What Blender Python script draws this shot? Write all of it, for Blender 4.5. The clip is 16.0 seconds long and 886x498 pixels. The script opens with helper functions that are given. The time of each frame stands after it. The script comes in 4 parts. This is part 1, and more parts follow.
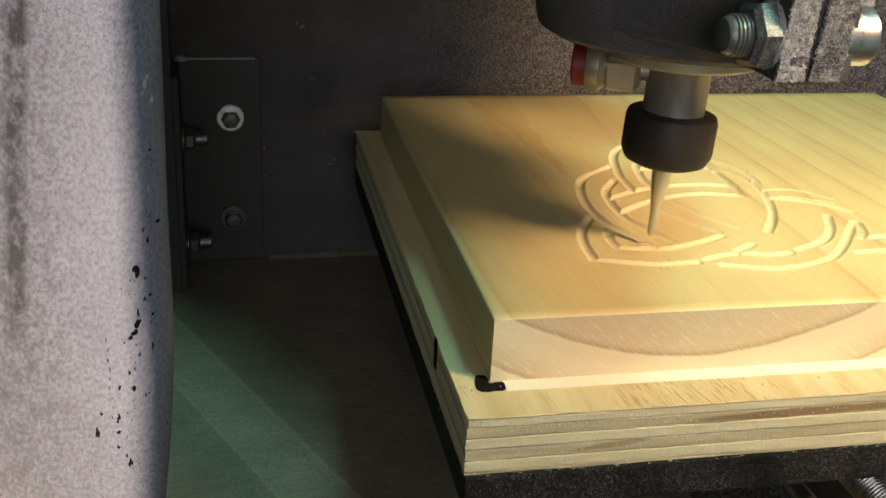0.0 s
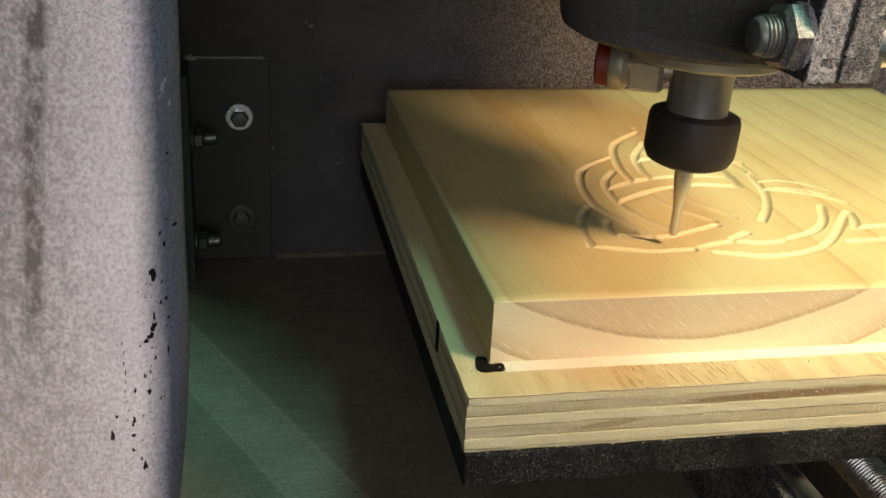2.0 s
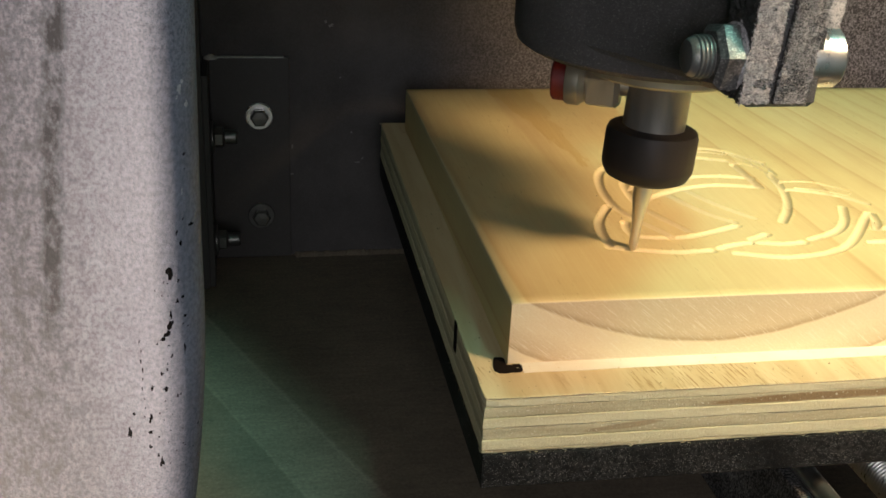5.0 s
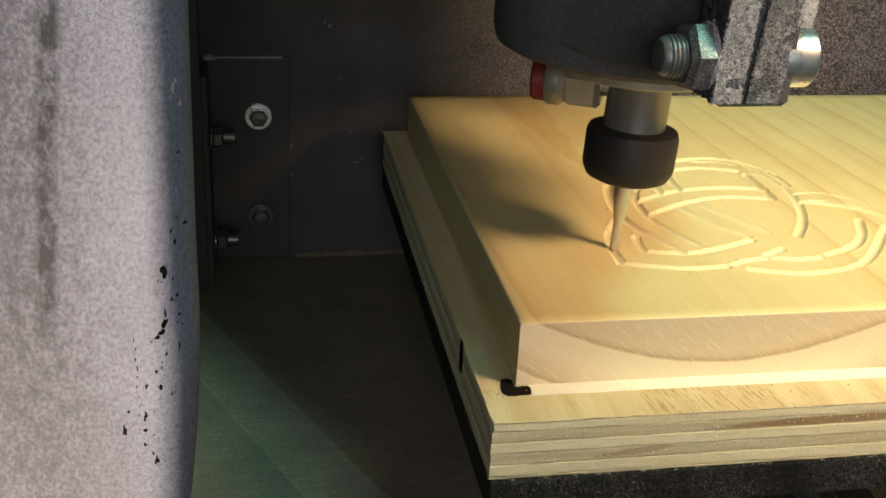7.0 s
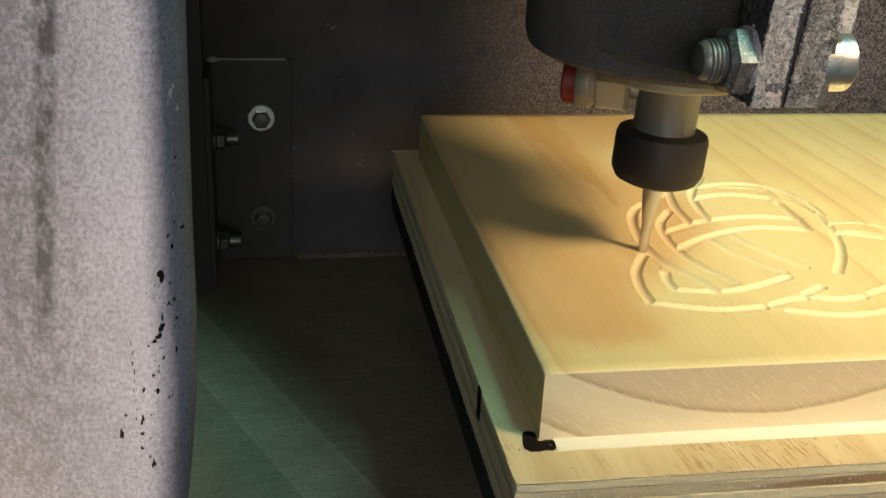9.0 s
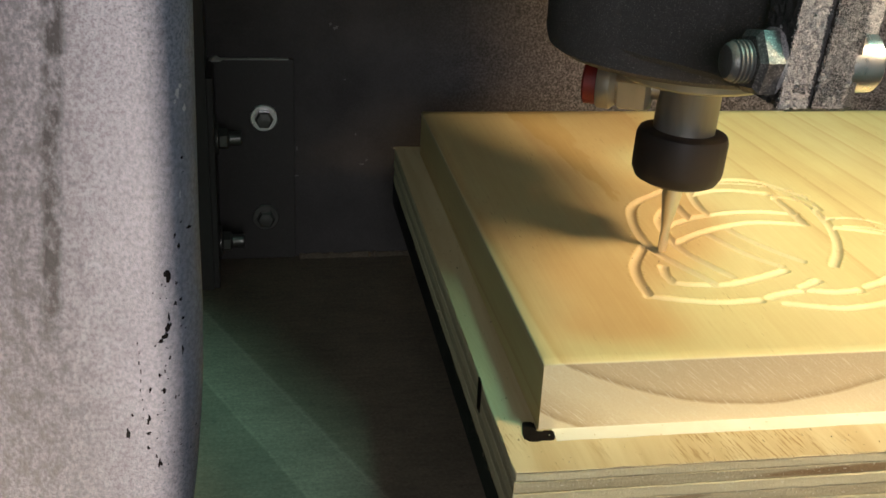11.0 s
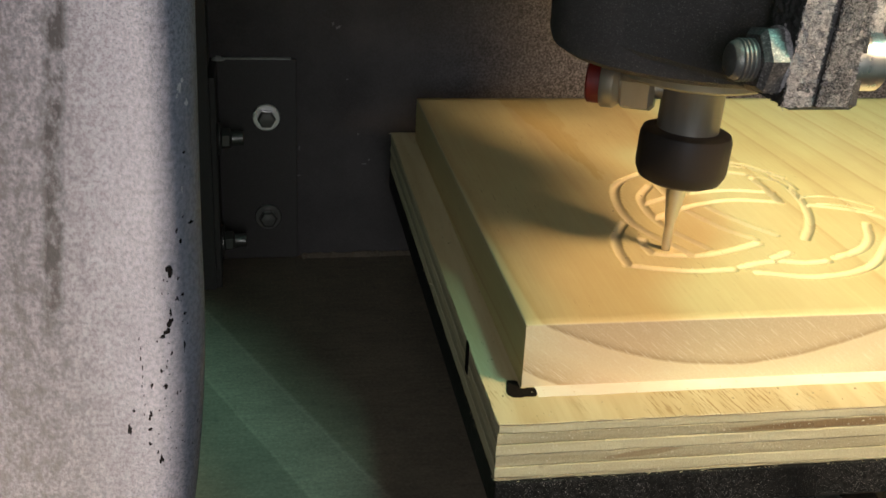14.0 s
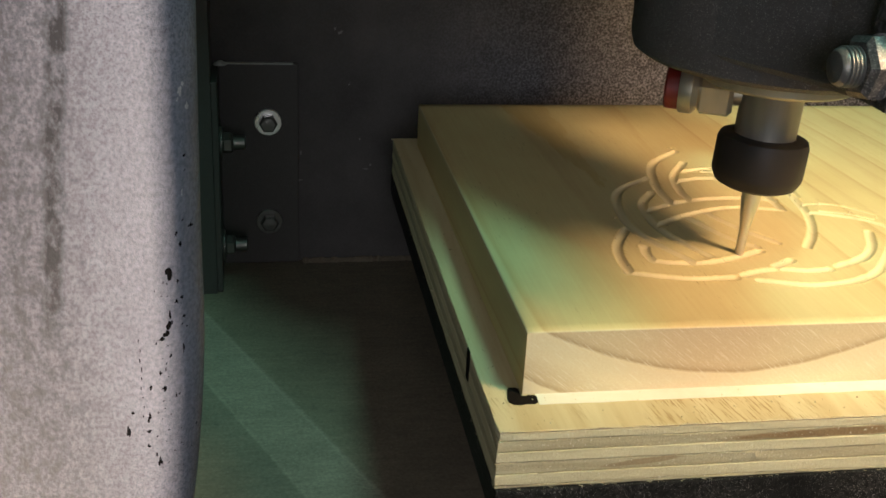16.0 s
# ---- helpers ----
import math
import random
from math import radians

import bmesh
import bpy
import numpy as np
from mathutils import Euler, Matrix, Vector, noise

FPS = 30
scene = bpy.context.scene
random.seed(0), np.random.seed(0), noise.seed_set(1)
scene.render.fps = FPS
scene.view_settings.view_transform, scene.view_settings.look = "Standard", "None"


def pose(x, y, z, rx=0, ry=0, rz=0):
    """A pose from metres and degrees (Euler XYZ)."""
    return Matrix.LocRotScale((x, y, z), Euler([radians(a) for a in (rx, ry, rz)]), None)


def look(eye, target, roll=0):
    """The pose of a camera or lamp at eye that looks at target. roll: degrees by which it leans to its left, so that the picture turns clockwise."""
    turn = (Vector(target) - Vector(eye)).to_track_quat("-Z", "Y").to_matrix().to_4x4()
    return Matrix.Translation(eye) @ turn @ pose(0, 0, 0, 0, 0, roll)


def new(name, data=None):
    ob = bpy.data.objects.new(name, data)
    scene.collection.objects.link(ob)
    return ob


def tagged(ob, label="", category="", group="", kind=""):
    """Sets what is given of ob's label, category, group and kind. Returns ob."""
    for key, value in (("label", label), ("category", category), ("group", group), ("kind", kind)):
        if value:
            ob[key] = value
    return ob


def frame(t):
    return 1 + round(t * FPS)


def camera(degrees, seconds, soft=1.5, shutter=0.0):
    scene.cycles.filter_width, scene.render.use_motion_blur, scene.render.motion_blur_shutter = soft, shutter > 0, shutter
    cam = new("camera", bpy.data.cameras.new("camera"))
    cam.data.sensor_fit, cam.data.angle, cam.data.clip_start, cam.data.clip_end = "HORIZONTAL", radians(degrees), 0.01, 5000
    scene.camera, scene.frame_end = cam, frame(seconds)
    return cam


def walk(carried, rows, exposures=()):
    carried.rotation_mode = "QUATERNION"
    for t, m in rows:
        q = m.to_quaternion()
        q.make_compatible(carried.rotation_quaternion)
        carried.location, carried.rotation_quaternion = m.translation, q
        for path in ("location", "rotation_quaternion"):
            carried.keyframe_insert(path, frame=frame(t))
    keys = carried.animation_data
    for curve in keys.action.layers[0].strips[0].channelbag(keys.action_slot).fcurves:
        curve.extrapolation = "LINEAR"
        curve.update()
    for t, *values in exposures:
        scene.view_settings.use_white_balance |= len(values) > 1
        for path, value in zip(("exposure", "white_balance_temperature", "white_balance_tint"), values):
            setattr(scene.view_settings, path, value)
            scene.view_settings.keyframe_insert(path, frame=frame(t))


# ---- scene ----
# World: metres, z up. The origin is the top front left corner of the pine board at the clip's start;
# x runs along the board's front edge, y along the table's travel.
FOV = 45.04
CAMERA_PATH = [
    (0.0, pose(-0.0738, -0.2483, 0.1321, 66.515, -2.797, -12.019)),
    (0.5, pose(-0.0736, -0.2478, 0.1323, 66.417, -2.783, -11.862)),
    (1.0, pose(-0.0743, -0.2477, 0.1324, 66.331, -2.930, -11.824)),
    (1.5, pose(-0.0748, -0.2467, 0.1325, 66.341, -3.006, -11.705)),
    (2.0, pose(-0.0751, -0.2474, 0.1326, 66.415, -2.939, -11.655)),
    (2.5, pose(-0.0747, -0.2477, 0.1328, 66.408, -2.941, -11.473)),
    (3.0, pose(-0.0747, -0.2479, 0.1328, 66.394, -2.918, -11.198)),
    (3.5, pose(-0.0745, -0.2481, 0.1336, 66.258, -2.836, -11.019)),
    (4.0, pose(-0.0747, -0.2480, 0.1334, 66.243, -2.773, -10.724)),
    (6.5, pose(-0.0737, -0.2491, 0.1331, 66.383, -2.583, -10.560)),
    (7.0, pose(-0.0736, -0.2490, 0.1331, 66.331, -2.606, -10.555)),
    (7.5, pose(-0.0735, -0.2493, 0.1328, 66.351, -2.578, -10.418)),
    (8.0, pose(-0.0730, -0.2494, 0.1327, 66.442, -2.529, -10.213)),
    (8.5, pose(-0.0730, -0.2496, 0.1332, 66.419, -2.559, -10.239)),
    (9.0, pose(-0.0727, -0.2493, 0.1338, 66.373, -2.718, -10.272)),
    (11.5, pose(-0.0734, -0.2492, 0.1338, 66.367, -2.672, -10.163)),
    (12.0, pose(-0.0733, -0.2491, 0.1331, 66.493, -2.642, -10.084)),
    (12.5, pose(-0.0731, -0.2490, 0.1326, 66.588, -2.652, -9.968)),
    (13.0, pose(-0.0731, -0.2487, 0.1330, 66.512, -2.668, -10.002)),
    (13.5, pose(-0.0737, -0.2490, 0.1328, 66.548, -2.768, -10.150)),
    (14.0, pose(-0.0733, -0.2492, 0.1330, 66.426, -2.704, -10.063)),
    (14.5, pose(-0.0733, -0.2494, 0.1328, 66.441, -2.786, -9.939)),
    (15.0, pose(-0.0732, -0.2493, 0.1327, 66.487, -2.806, -9.914)),
    (15.5, pose(-0.0731, -0.2501, 0.1327, 66.640, -2.735, -9.832)),
    (16.0, pose(-0.0730, -0.2498, 0.1330, 66.718, -2.873, -9.886)),
]
cam = camera(FOV, 16.0, soft=1.6, shutter=0.5)
walk(cam, CAMERA_PATH)

# ---- light ----
world = bpy.data.worlds.new("workshop_air")
scene.world = world
world.use_nodes = True
world.node_tree.nodes["Background"].inputs[0].default_value = (0.80, 0.84, 0.92, 1)
world.node_tree.nodes["Background"].inputs[1].default_value = 0.10


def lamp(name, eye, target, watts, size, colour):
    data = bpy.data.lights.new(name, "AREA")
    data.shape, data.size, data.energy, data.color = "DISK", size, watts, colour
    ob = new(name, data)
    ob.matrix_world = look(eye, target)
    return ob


# warm machine lamp close at the front right, cool room light high in front, and two added fills
work = lamp("machine_lamp", (0.27, -0.18, 0.29), (0.106, 0.090, 0.0), 0.475, 0.115, (1.0, 0.705, 0.425))
work.data.spread = radians(72)
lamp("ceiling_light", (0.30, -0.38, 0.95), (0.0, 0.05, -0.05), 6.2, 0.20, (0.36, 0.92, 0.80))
# unseen narrow beam from below, added to brighten only the front post
side = lamp("post_fill", (-0.45, -0.42, -0.75), (-0.092, -0.125, 0.085), 0.225, 0.08, (1.0, 0.80, 0.625))
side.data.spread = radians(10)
# unseen broad fill behind the camera, added to lift front faces and dark areas
lamp("front_fill", (-0.20, -1.5, 0.38), (0.0, 0.1, 0.0), 7.6, 0.70, (0.90, 0.91, 1.0))
scene.view_settings.exposure = 0.0


# ---- materials ----
def make(name):
    m = bpy.data.materials.new(name)
    m.use_nodes = True
    nt = m.node_tree
    return m, nt, nt.nodes["Principled BSDF"]


def nd(nt, kind, **values):
    n = nt.nodes.new(kind)
    for key, v in values.items():
        key = key.replace("_", " ")
        n.inputs[key].default_value = v
    return n


def ramp(nt, source, *stops):
    n = nt.nodes.new("ShaderNodeValToRGB")
    e = n.color_ramp.elements
    while len(e) < len(stops):
        e.new(0.5)
    for el, (p, c) in zip(e, stops):
        el.position, el.color = p, (*c, 1) if len(c) == 3 else (c[0], c[0], c[0], 1)
    nt.links.new(source, n.inputs[0])
    return n.outputs[0]


def calc(nt, op, a, b=0.0, c=None):
    n = nt.nodes.new("ShaderNodeMath")
    n.operation = op
    for i, v in enumerate((a, b) if c is None else (a, b, c)):
        if isinstance(v, (int, float)):
            n.inputs[i].default_value = v
        else:
            nt.links.new(v, n.inputs[i])
    return n.outputs[0]


def mix(nt, fac, a, b, blend="MIX"):
    n = nt.nodes.new("ShaderNodeMix")
    n.data_type, n.blend_type = "RGBA", blend
    for i, v in ((0, fac), (6, a), (7, b)):
        if isinstance(v, (int, float)):
            n.inputs[i].default_value = v
        elif isinstance(v, tuple):
            n.inputs[i].default_value = (*v, 1)
        else:
            nt.links.new(v, n.inputs[i])
    return n.outputs[2]


def place(nt, scale=(1, 1, 1), turn=(0, 0, 0), shift=(0, 0, 0)):
    tc, mp = nt.nodes.new("ShaderNodeTexCoord"), nt.nodes.new("ShaderNodeMapping")
    mp.inputs["Scale"].default_value, mp.inputs["Location"].default_value = scale, shift
    mp.inputs["Rotation"].default_value = [radians(a) for a in turn]
    nt.links.new(tc.outputs["Object"], mp.inputs[0])
    return mp.outputs[0]


def noise_tex(nt, vec, scale, detail=4.0, rough=0.6, distortion=0.0):
    n = nd(nt, "ShaderNodeTexNoise", Scale=scale, Detail=detail, Roughness=rough, Distortion=distortion)
    if vec is not None:
        nt.links.new(vec, n.inputs["Vector"])
    return n.outputs["Fac"]


def bump(nt, bsdf, height, strength, distance):
    n = nd(nt, "ShaderNodeBump", Strength=strength, Distance=distance)
    nt.links.new(height, n.inputs["Height"])
    nt.links.new(n.outputs[0], bsdf.inputs["Normal"])


def pine_wood():
    """Solid pine: growth rings about an axis above the board, fibres along y."""
    m, nt, bs = make("pine")
    v = place(nt)
    sep = nt.nodes.new("ShaderNodeSeparateXYZ")
    nt.links.new(v, sep.inputs[0])
    x, y, z = sep.outputs
    wob = noise_tex(nt, place(nt, (9, 2.2, 9)), 1.0, 3.0, 0.5)
    wob2 = noise_tex(nt, place(nt, (60, 14, 60)), 1.0, 3.0, 0.5)
    dx = calc(nt, "SUBTRACT", x, 0.061)
    side = nd(nt, "ShaderNodeMapRange", From_Min=0.085, From_Max=0.14, To_Min=-0.02, To_Max=0.10)
    side.interpolation_type = "SMOOTHSTEP"
    nt.links.new(x, side.inputs["Value"])
    dx = calc(nt, "ADD", dx, calc(nt, "MULTIPLY", y, side.outputs[0]))
    dz = calc(nt, "SUBTRACT", z, 0.102)
    r = calc(nt, "SQRT", calc(nt, "ADD", calc(nt, "MULTIPLY", dx, dx), calc(nt, "MULTIPLY", dz, dz)))
    r = calc(nt, "ADD", r, calc(nt, "MULTIPLY_ADD", wob, 0.012, -0.006))
    r = calc(nt, "ADD", r, calc(nt, "MULTIPLY_ADD", wob2, 0.0016, -0.0008))
    r = calc(nt, "ADD", r, calc(nt, "MULTIPLY", y, -0.02))
    rings = calc(nt, "FRACT", calc(nt, "MULTIPLY_ADD", r, 63.3, 0.61))
    thin = calc(nt, "FRACT", calc(nt, "MULTIPLY_ADD", calc(nt, "MULTIPLY_ADD", wob, 0.006, r), 104.0, 0.2))
    thin = ramp(nt, thin, (0.0, (0.0,)), (0.62, (0.0,)), (0.88, (0.8,)), (0.96, (1.0,)), (1.0, (0.0,)))
    outer = ramp(nt, calc(nt, "MULTIPLY", r, 5.0), (0.60, (0.0,)), (0.66, (1.0,)))
    late = ramp(nt, rings, (0.0, (0.0,)), (0.45, (0.06,)), (0.86, (0.55,)), (0.96, (1.0,)), (1.0, (0.0,)))
    line = ramp(nt, rings, (0.0, (0.0,)), (0.66, (0.03,)), (0.88, (0.40,)), (0.965, (1.0,)), (1.0, (0.0,)))
    face = calc(nt, "MAXIMUM", line, calc(nt, "MULTIPLY", calc(nt, "MULTIPLY", thin, outer), 0.4))
    # the flat-sawn middle of the face lies within one pale ring
    face = calc(nt, "MULTIPLY", face, ramp(nt, calc(nt, "MULTIPLY", calc(nt, "ABSOLUTE", dx), 10.0), (0.10, (0.15,)), (0.38, (1.0,))))
    heart = noise_tex(nt, place(nt, (16, 3, 16), shift=(3.1, 0, 0)), 1.0, 2.0, 0.5)
    pale = mix(nt, ramp(nt, heart, (0.40, (0.0,)), (0.62, (1.0,))), (0.695, 0.572, 0.292), (0.685, 0.545, 0.258))
    col = mix(nt, calc(nt, "MULTIPLY", face, 0.55), pale, (0.52, 0.31, 0.12))
    # a tongue of darker heartwood that enters from the far edge and runs out under the knot
    fray = noise_tex(nt, place(nt, (260, 45, 260), shift=(2, 7, 0)), 1.0, 3.0, 0.6)
    drift = calc(nt, "MULTIPLY_ADD", fray, 0.010, -0.005)
    near = calc(nt, "ADD", calc(nt, "SUBTRACT", x, calc(nt, "MULTIPLY_ADD", y, -0.150, 0.0705)), drift)
    far = calc(nt, "ADD", calc(nt, "SUBTRACT", calc(nt, "MULTIPLY_ADD", y, 0.02, 0.0545), x), drift)
    tongue = calc(nt, "MULTIPLY", ramp(nt, calc(nt, "MULTIPLY", near, 100.0), (0.0, (0.0,)), (0.12, (1.0,)), (0.9, (0.8,))), ramp(nt, calc(nt, "MULTIPLY", far, 100.0), (0.0, (0.0,)), (0.10, (1.0,))))
    tongue = calc(nt, "MULTIPLY", tongue, calc(nt, "GREATER_THAN", z, -0.004))
    col = mix(nt, calc(nt, "MULTIPLY", tongue, 0.75), col, (0.60, 0.425, 0.160))
    mottle = noise_tex(nt, place(nt, (55, 22, 55)), 1.0, 4.0, 0.6)
    col = mix(nt, 0.42, col, mix(nt, mottle, (0.25, 0.24, 0.2), (0.78, 0.78, 0.78)), "OVERLAY")
    fibre = noise_tex(nt, place(nt, (900, 22, 900)), 1.0, 3.0, 0.6)
    col = mix(nt, 0.22, col, mix(nt, fibre, (0.25, 0.22, 0.2), (0.8, 0.8, 0.8)), "OVERLAY")
    fleck = noise_tex(nt, place(nt, (1500, 130, 1500), shift=(5, 2, 0)), 1.0, 2.0, 0.5)
    spots = noise_tex(nt, place(nt, (40, 14, 40), shift=(9, 4, 0)), 1.0, 2.0, 0.5)
    col = mix(nt, calc(nt, "MULTIPLY", ramp(nt, fleck, (0.64, (0.0,)), (0.72, (1.0,))), ramp(nt, spots, (0.52, (0.0,)), (0.66, (0.55,)))), col, (0.34, 0.20, 0.08))
    # end grain drinks in more and looks pinkish grey
    sn = nt.nodes.new("ShaderNodeSeparateXYZ")
    tc = nt.nodes.new("ShaderNodeTexCoord")
    nt.links.new(tc.outputs["Normal"], sn.inputs[0])
    end = calc(nt, "POWER", calc(nt, "ABSOLUTE", sn.outputs[1]), 6.0)
    slant = nt.nodes.new("ShaderNodeMapping")
    slant.inputs["Scale"].default_value = (130, 130, 3000)
    nt.links.new(place(nt, turn=(0, -40, 0)), slant.inputs[0])
    saw = noise_tex(nt, slant.outputs[0], 1.0, 2.0, 0.6)
    pores = noise_tex(nt, place(nt), 1700.0, 3.0, 0.7)
    inner = calc(nt, "MULTIPLY", calc(nt, "LESS_THAN", calc(nt, "MULTIPLY_ADD", r, 63.3, 0.61), 8.0), 0.40)
    endcol = mix(nt, calc(nt, "MAXIMUM", calc(nt, "MULTIPLY", late, 0.9), inner), (0.74, 0.625, 0.41), (0.43, 0.295, 0.155))
    endcol = mix(nt, 0.45, endcol, mix(nt, pores, (0.2, 0.2, 0.2), (0.8, 0.8, 0.8)), "OVERLAY")
    endcol = mix(nt, ramp(nt, saw, (0.56, (0.0,)), (0.68, (0.75,))), endcol, (0.78, 0.70, 0.53))
    # the cut in the grooves is bare and paler
    cut = ramp(nt, calc(nt, "MULTIPLY", z, -1000.0), (0.05, (0.0,)), (0.35, (1.0,)))
    cutmask = calc(nt, "MULTIPLY", cut, calc(nt, "GREATER_THAN", z, -0.0021))
    cutmask = calc(nt, "MULTIPLY", cutmask, calc(nt, "SUBTRACT", 1.0, calc(nt, "GREATER_THAN", calc(nt, "ABSOLUTE", sn.outputs[1]), 0.97)))
    col = mix(nt, calc(nt, "MULTIPLY", cutmask, 0.32), col, (0.80, 0.70, 0.50))
    col = mix(nt, end, col, endcol)
    nt.links.new(col, bs.inputs["Base Color"])
    bs.inputs["Roughness"].default_value = 0.52
    bs.inputs["Specular IOR Level"].default_value = 0.35
    bump(nt, bs, fibre, 0.15, 0.0003)
    return m


def ply_wood(name, light, dark, stretch, seed, rough=0.65):
    m, nt, bs = make(name)
    v = place(nt, stretch, shift=(seed, seed * 0.7, 0))
    a = noise_tex(nt, v, 1.0, 5.0, 0.65, 0.4)
    b = noise_tex(nt, place(nt, (40, 40, 40)), 1.0, 3.0)
    col = mix(nt, ramp(nt, a, (0.38, (0.0,)), (0.66, (1.0,))), dark, light)
    col = mix(nt, 0.35, col, mix(nt, b, (0.35, 0.3, 0.28), (0.72, 0.72, 0.72)), "OVERLAY")
    nt.links.new(col, bs.inputs["Base Color"])
    bs.inputs["Roughness"].default_value = rough
    fuzz = noise_tex(nt, place(nt), 2400.0, 3.0, 0.7)
    bump(nt, bs, calc(nt, "MULTIPLY_ADD", fuzz, 0.6, a), 0.6, 0.0004)
    return m


def face_veneer():
    """Rotary-cut pine face: broad soft figure, short brown fibre pulls in patches, tiny specks."""
    m, nt, bs = make("face_veneer")
    a = noise_tex(nt, place(nt, (120, 9, 60), shift=(1.7, 1.2, 0)), 1.0, 4.0, 0.6, 0.5)
    col = mix(nt, ramp(nt, a, (0.36, (0.0,)), (0.64, (1.0,))), (0.61, 0.465, 0.245), (0.72, 0.60, 0.355))
    skew = nt.nodes.new("ShaderNodeMapping")
    skew.inputs["Scale"].default_value = (1700, 120, 60)
    nt.links.new(place(nt, turn=(0, 0, -9)), skew.inputs[0])
    pull = noise_tex(nt, skew.outputs[0], 1.0, 3.0, 0.6)
    where = noise_tex(nt, place(nt, (62, 30, 30), shift=(2.3, 0, 0)), 1.0, 2.0, 0.5)
    at = nt.nodes.new("ShaderNodeSeparateXYZ")
    nt.links.new(place(nt), at.inputs[0])
    front = calc(nt, "LESS_THAN", at.outputs[1], -0.001)
    where = calc(nt, "MULTIPLY", where, front)
    col = mix(nt, calc(nt, "MULTIPLY", ramp(nt, pull, (0.53, (0.0,)), (0.66, (1.0,))), ramp(nt, where, (0.44, (0.0,)), (0.58, (0.95,)))), col, (0.36, 0.20, 0.07))
    specks = noise_tex(nt, place(nt, (900, 420, 900)), 1.0, 2.0, 0.6)
    col = mix(nt, ramp(nt, specks, (0.705, (0.0,)), (0.73, (0.8,))), col, (0.16, 0.09, 0.035))
    tc, sn = nt.nodes.new("ShaderNodeTexCoord"), nt.nodes.new("ShaderNodeSeparateXYZ")
    nt.links.new(tc.outputs["Normal"], sn.inputs[0])
    col = mix(nt, calc(nt, "LESS_THAN", sn.outputs[2], 0.4), col, mix(nt, pull, (0.25, 0.17, 0.095), (0.56, 0.46, 0.31)))
    nt.links.new(col, bs.inputs["Base Color"])
    bs.inputs["Roughness"].default_value = 0.6
    bump(nt, bs, calc(nt, "MULTIPLY_ADD", pull, 0.8, a), 0.4, 0.0003)
    return m


def sawn_ply(name, pale, dark, lens=()):
    """The sawn edge of one ply: faint streaks along the cut, fuzz and crumbs, and a brown resin lens where one shows."""
    m, nt, bs = make(name)
    a = noise_tex(nt, place(nt, (26, 26, 420), shift=(3.3, 1.1, 0)), 1.0, 4.0, 0.6, 0.3)
    fuzz = noise_tex(nt, place(nt, (1500, 1500, 1900)), 1.0, 4.0, 0.75)
    col = mix(nt, ramp(nt, a, (0.34, (0.0,)), (0.66, (1.0,))), dark, pale)
    sep = nt.nodes.new("ShaderNodeSeparateXYZ")
    nt.links.new(place(nt), sep.inputs[0])
    warp = noise_tex(nt, place(nt, (90, 90, 500)), 1.0, 3.0, 0.6)
    for cx, cz, rx, rz, tilt, much in lens:
        dx = calc(nt, "MULTIPLY", calc(nt, "SUBTRACT", sep.outputs[0], cx), 1 / rx)
        dz = calc(nt, "MULTIPLY", calc(nt, "SUBTRACT", calc(nt, "SUBTRACT", sep.outputs[2], cz), calc(nt, "MULTIPLY", calc(nt, "SUBTRACT", sep.outputs[0], cx), tilt)), 1 / rz)
        d = calc(nt, "ADD", calc(nt, "ADD", calc(nt, "MULTIPLY", dx, dx), calc(nt, "MULTIPLY", dz, dz)), calc(nt, "MULTIPLY_ADD", warp, 1.2, -0.6))
        col = mix(nt, ramp(nt, d, (0.45, (much,)), (1.0, (0.0,))), col, (0.28, 0.175, 0.085))
    col = mix(nt, 0.6, col, mix(nt, fuzz, (0.2, 0.19, 0.18), (0.82, 0.82, 0.82)), "OVERLAY")
    crumbs = noise_tex(nt, place(nt, (1300, 1300, 1300), shift=(7, 3, 1)), 1.0, 2.0, 0.6)
    col = mix(nt, ramp(nt, crumbs, (0.655, (0.0,)), (0.69, (0.85,))), col, (0.80, 0.74, 0.58))
    nt.links.new(col, bs.inputs["Base Color"])
    bs.inputs["Roughness"].default_value = 0.8
    bs.inputs["Specular IOR Level"].default_value = 0.2
    bump(nt, bs, calc(nt, "ADD", fuzz, crumbs), 0.8, 0.0004)
    return m


def dusty_metal(name, base, dust, amount, rough=0.6, grain=2600.0, metal=0.0, relief=0.4, cut=(0.54, 0.66), clump=0.55, bare=0.12, haze=0.35):
    """Dark coated metal with fine sawdust lying on it in specks and patches."""
    m, nt, bs = make(name)
    fine = noise_tex(nt, place(nt), grain, 2.0, 0.6)
    mid = noise_tex(nt, place(nt), grain * 0.3, 3.0, 0.7)
    patch = noise_tex(nt, place(nt), 45.0, 6.0, 0.7)
    a = ramp(nt, fine, (cut[0], (0.0,)), (cut[1], (1.0,)))
    p = ramp(nt, patch, (0.34, (bare,)), (0.68, (1.0,)))
    q = ramp(nt, mid, (0.40, (0.0,)), (0.68, (1.0,)))
    fac = calc(nt, "MULTIPLY", calc(nt, "MULTIPLY_ADD", q, clump, calc(nt, "MULTIPLY", a, 1.0 - clump)), calc(nt, "MULTIPLY", p, amount))
    fac = calc(nt, "ADD", fac, calc(nt, "MULTIPLY", a, amount * haze))
    col = mix(nt, fac, base, dust)
    nt.links.new(col, bs.inputs["Base Color"])
    bs.inputs["Roughness"].default_value, bs.inputs["Metallic"].default_value = rough, metal
    bs.inputs["Specular IOR Level"].default_value = 0.3
    bump(nt, bs, calc(nt, "ADD", fine, mid), relief, 0.0003)
    return m


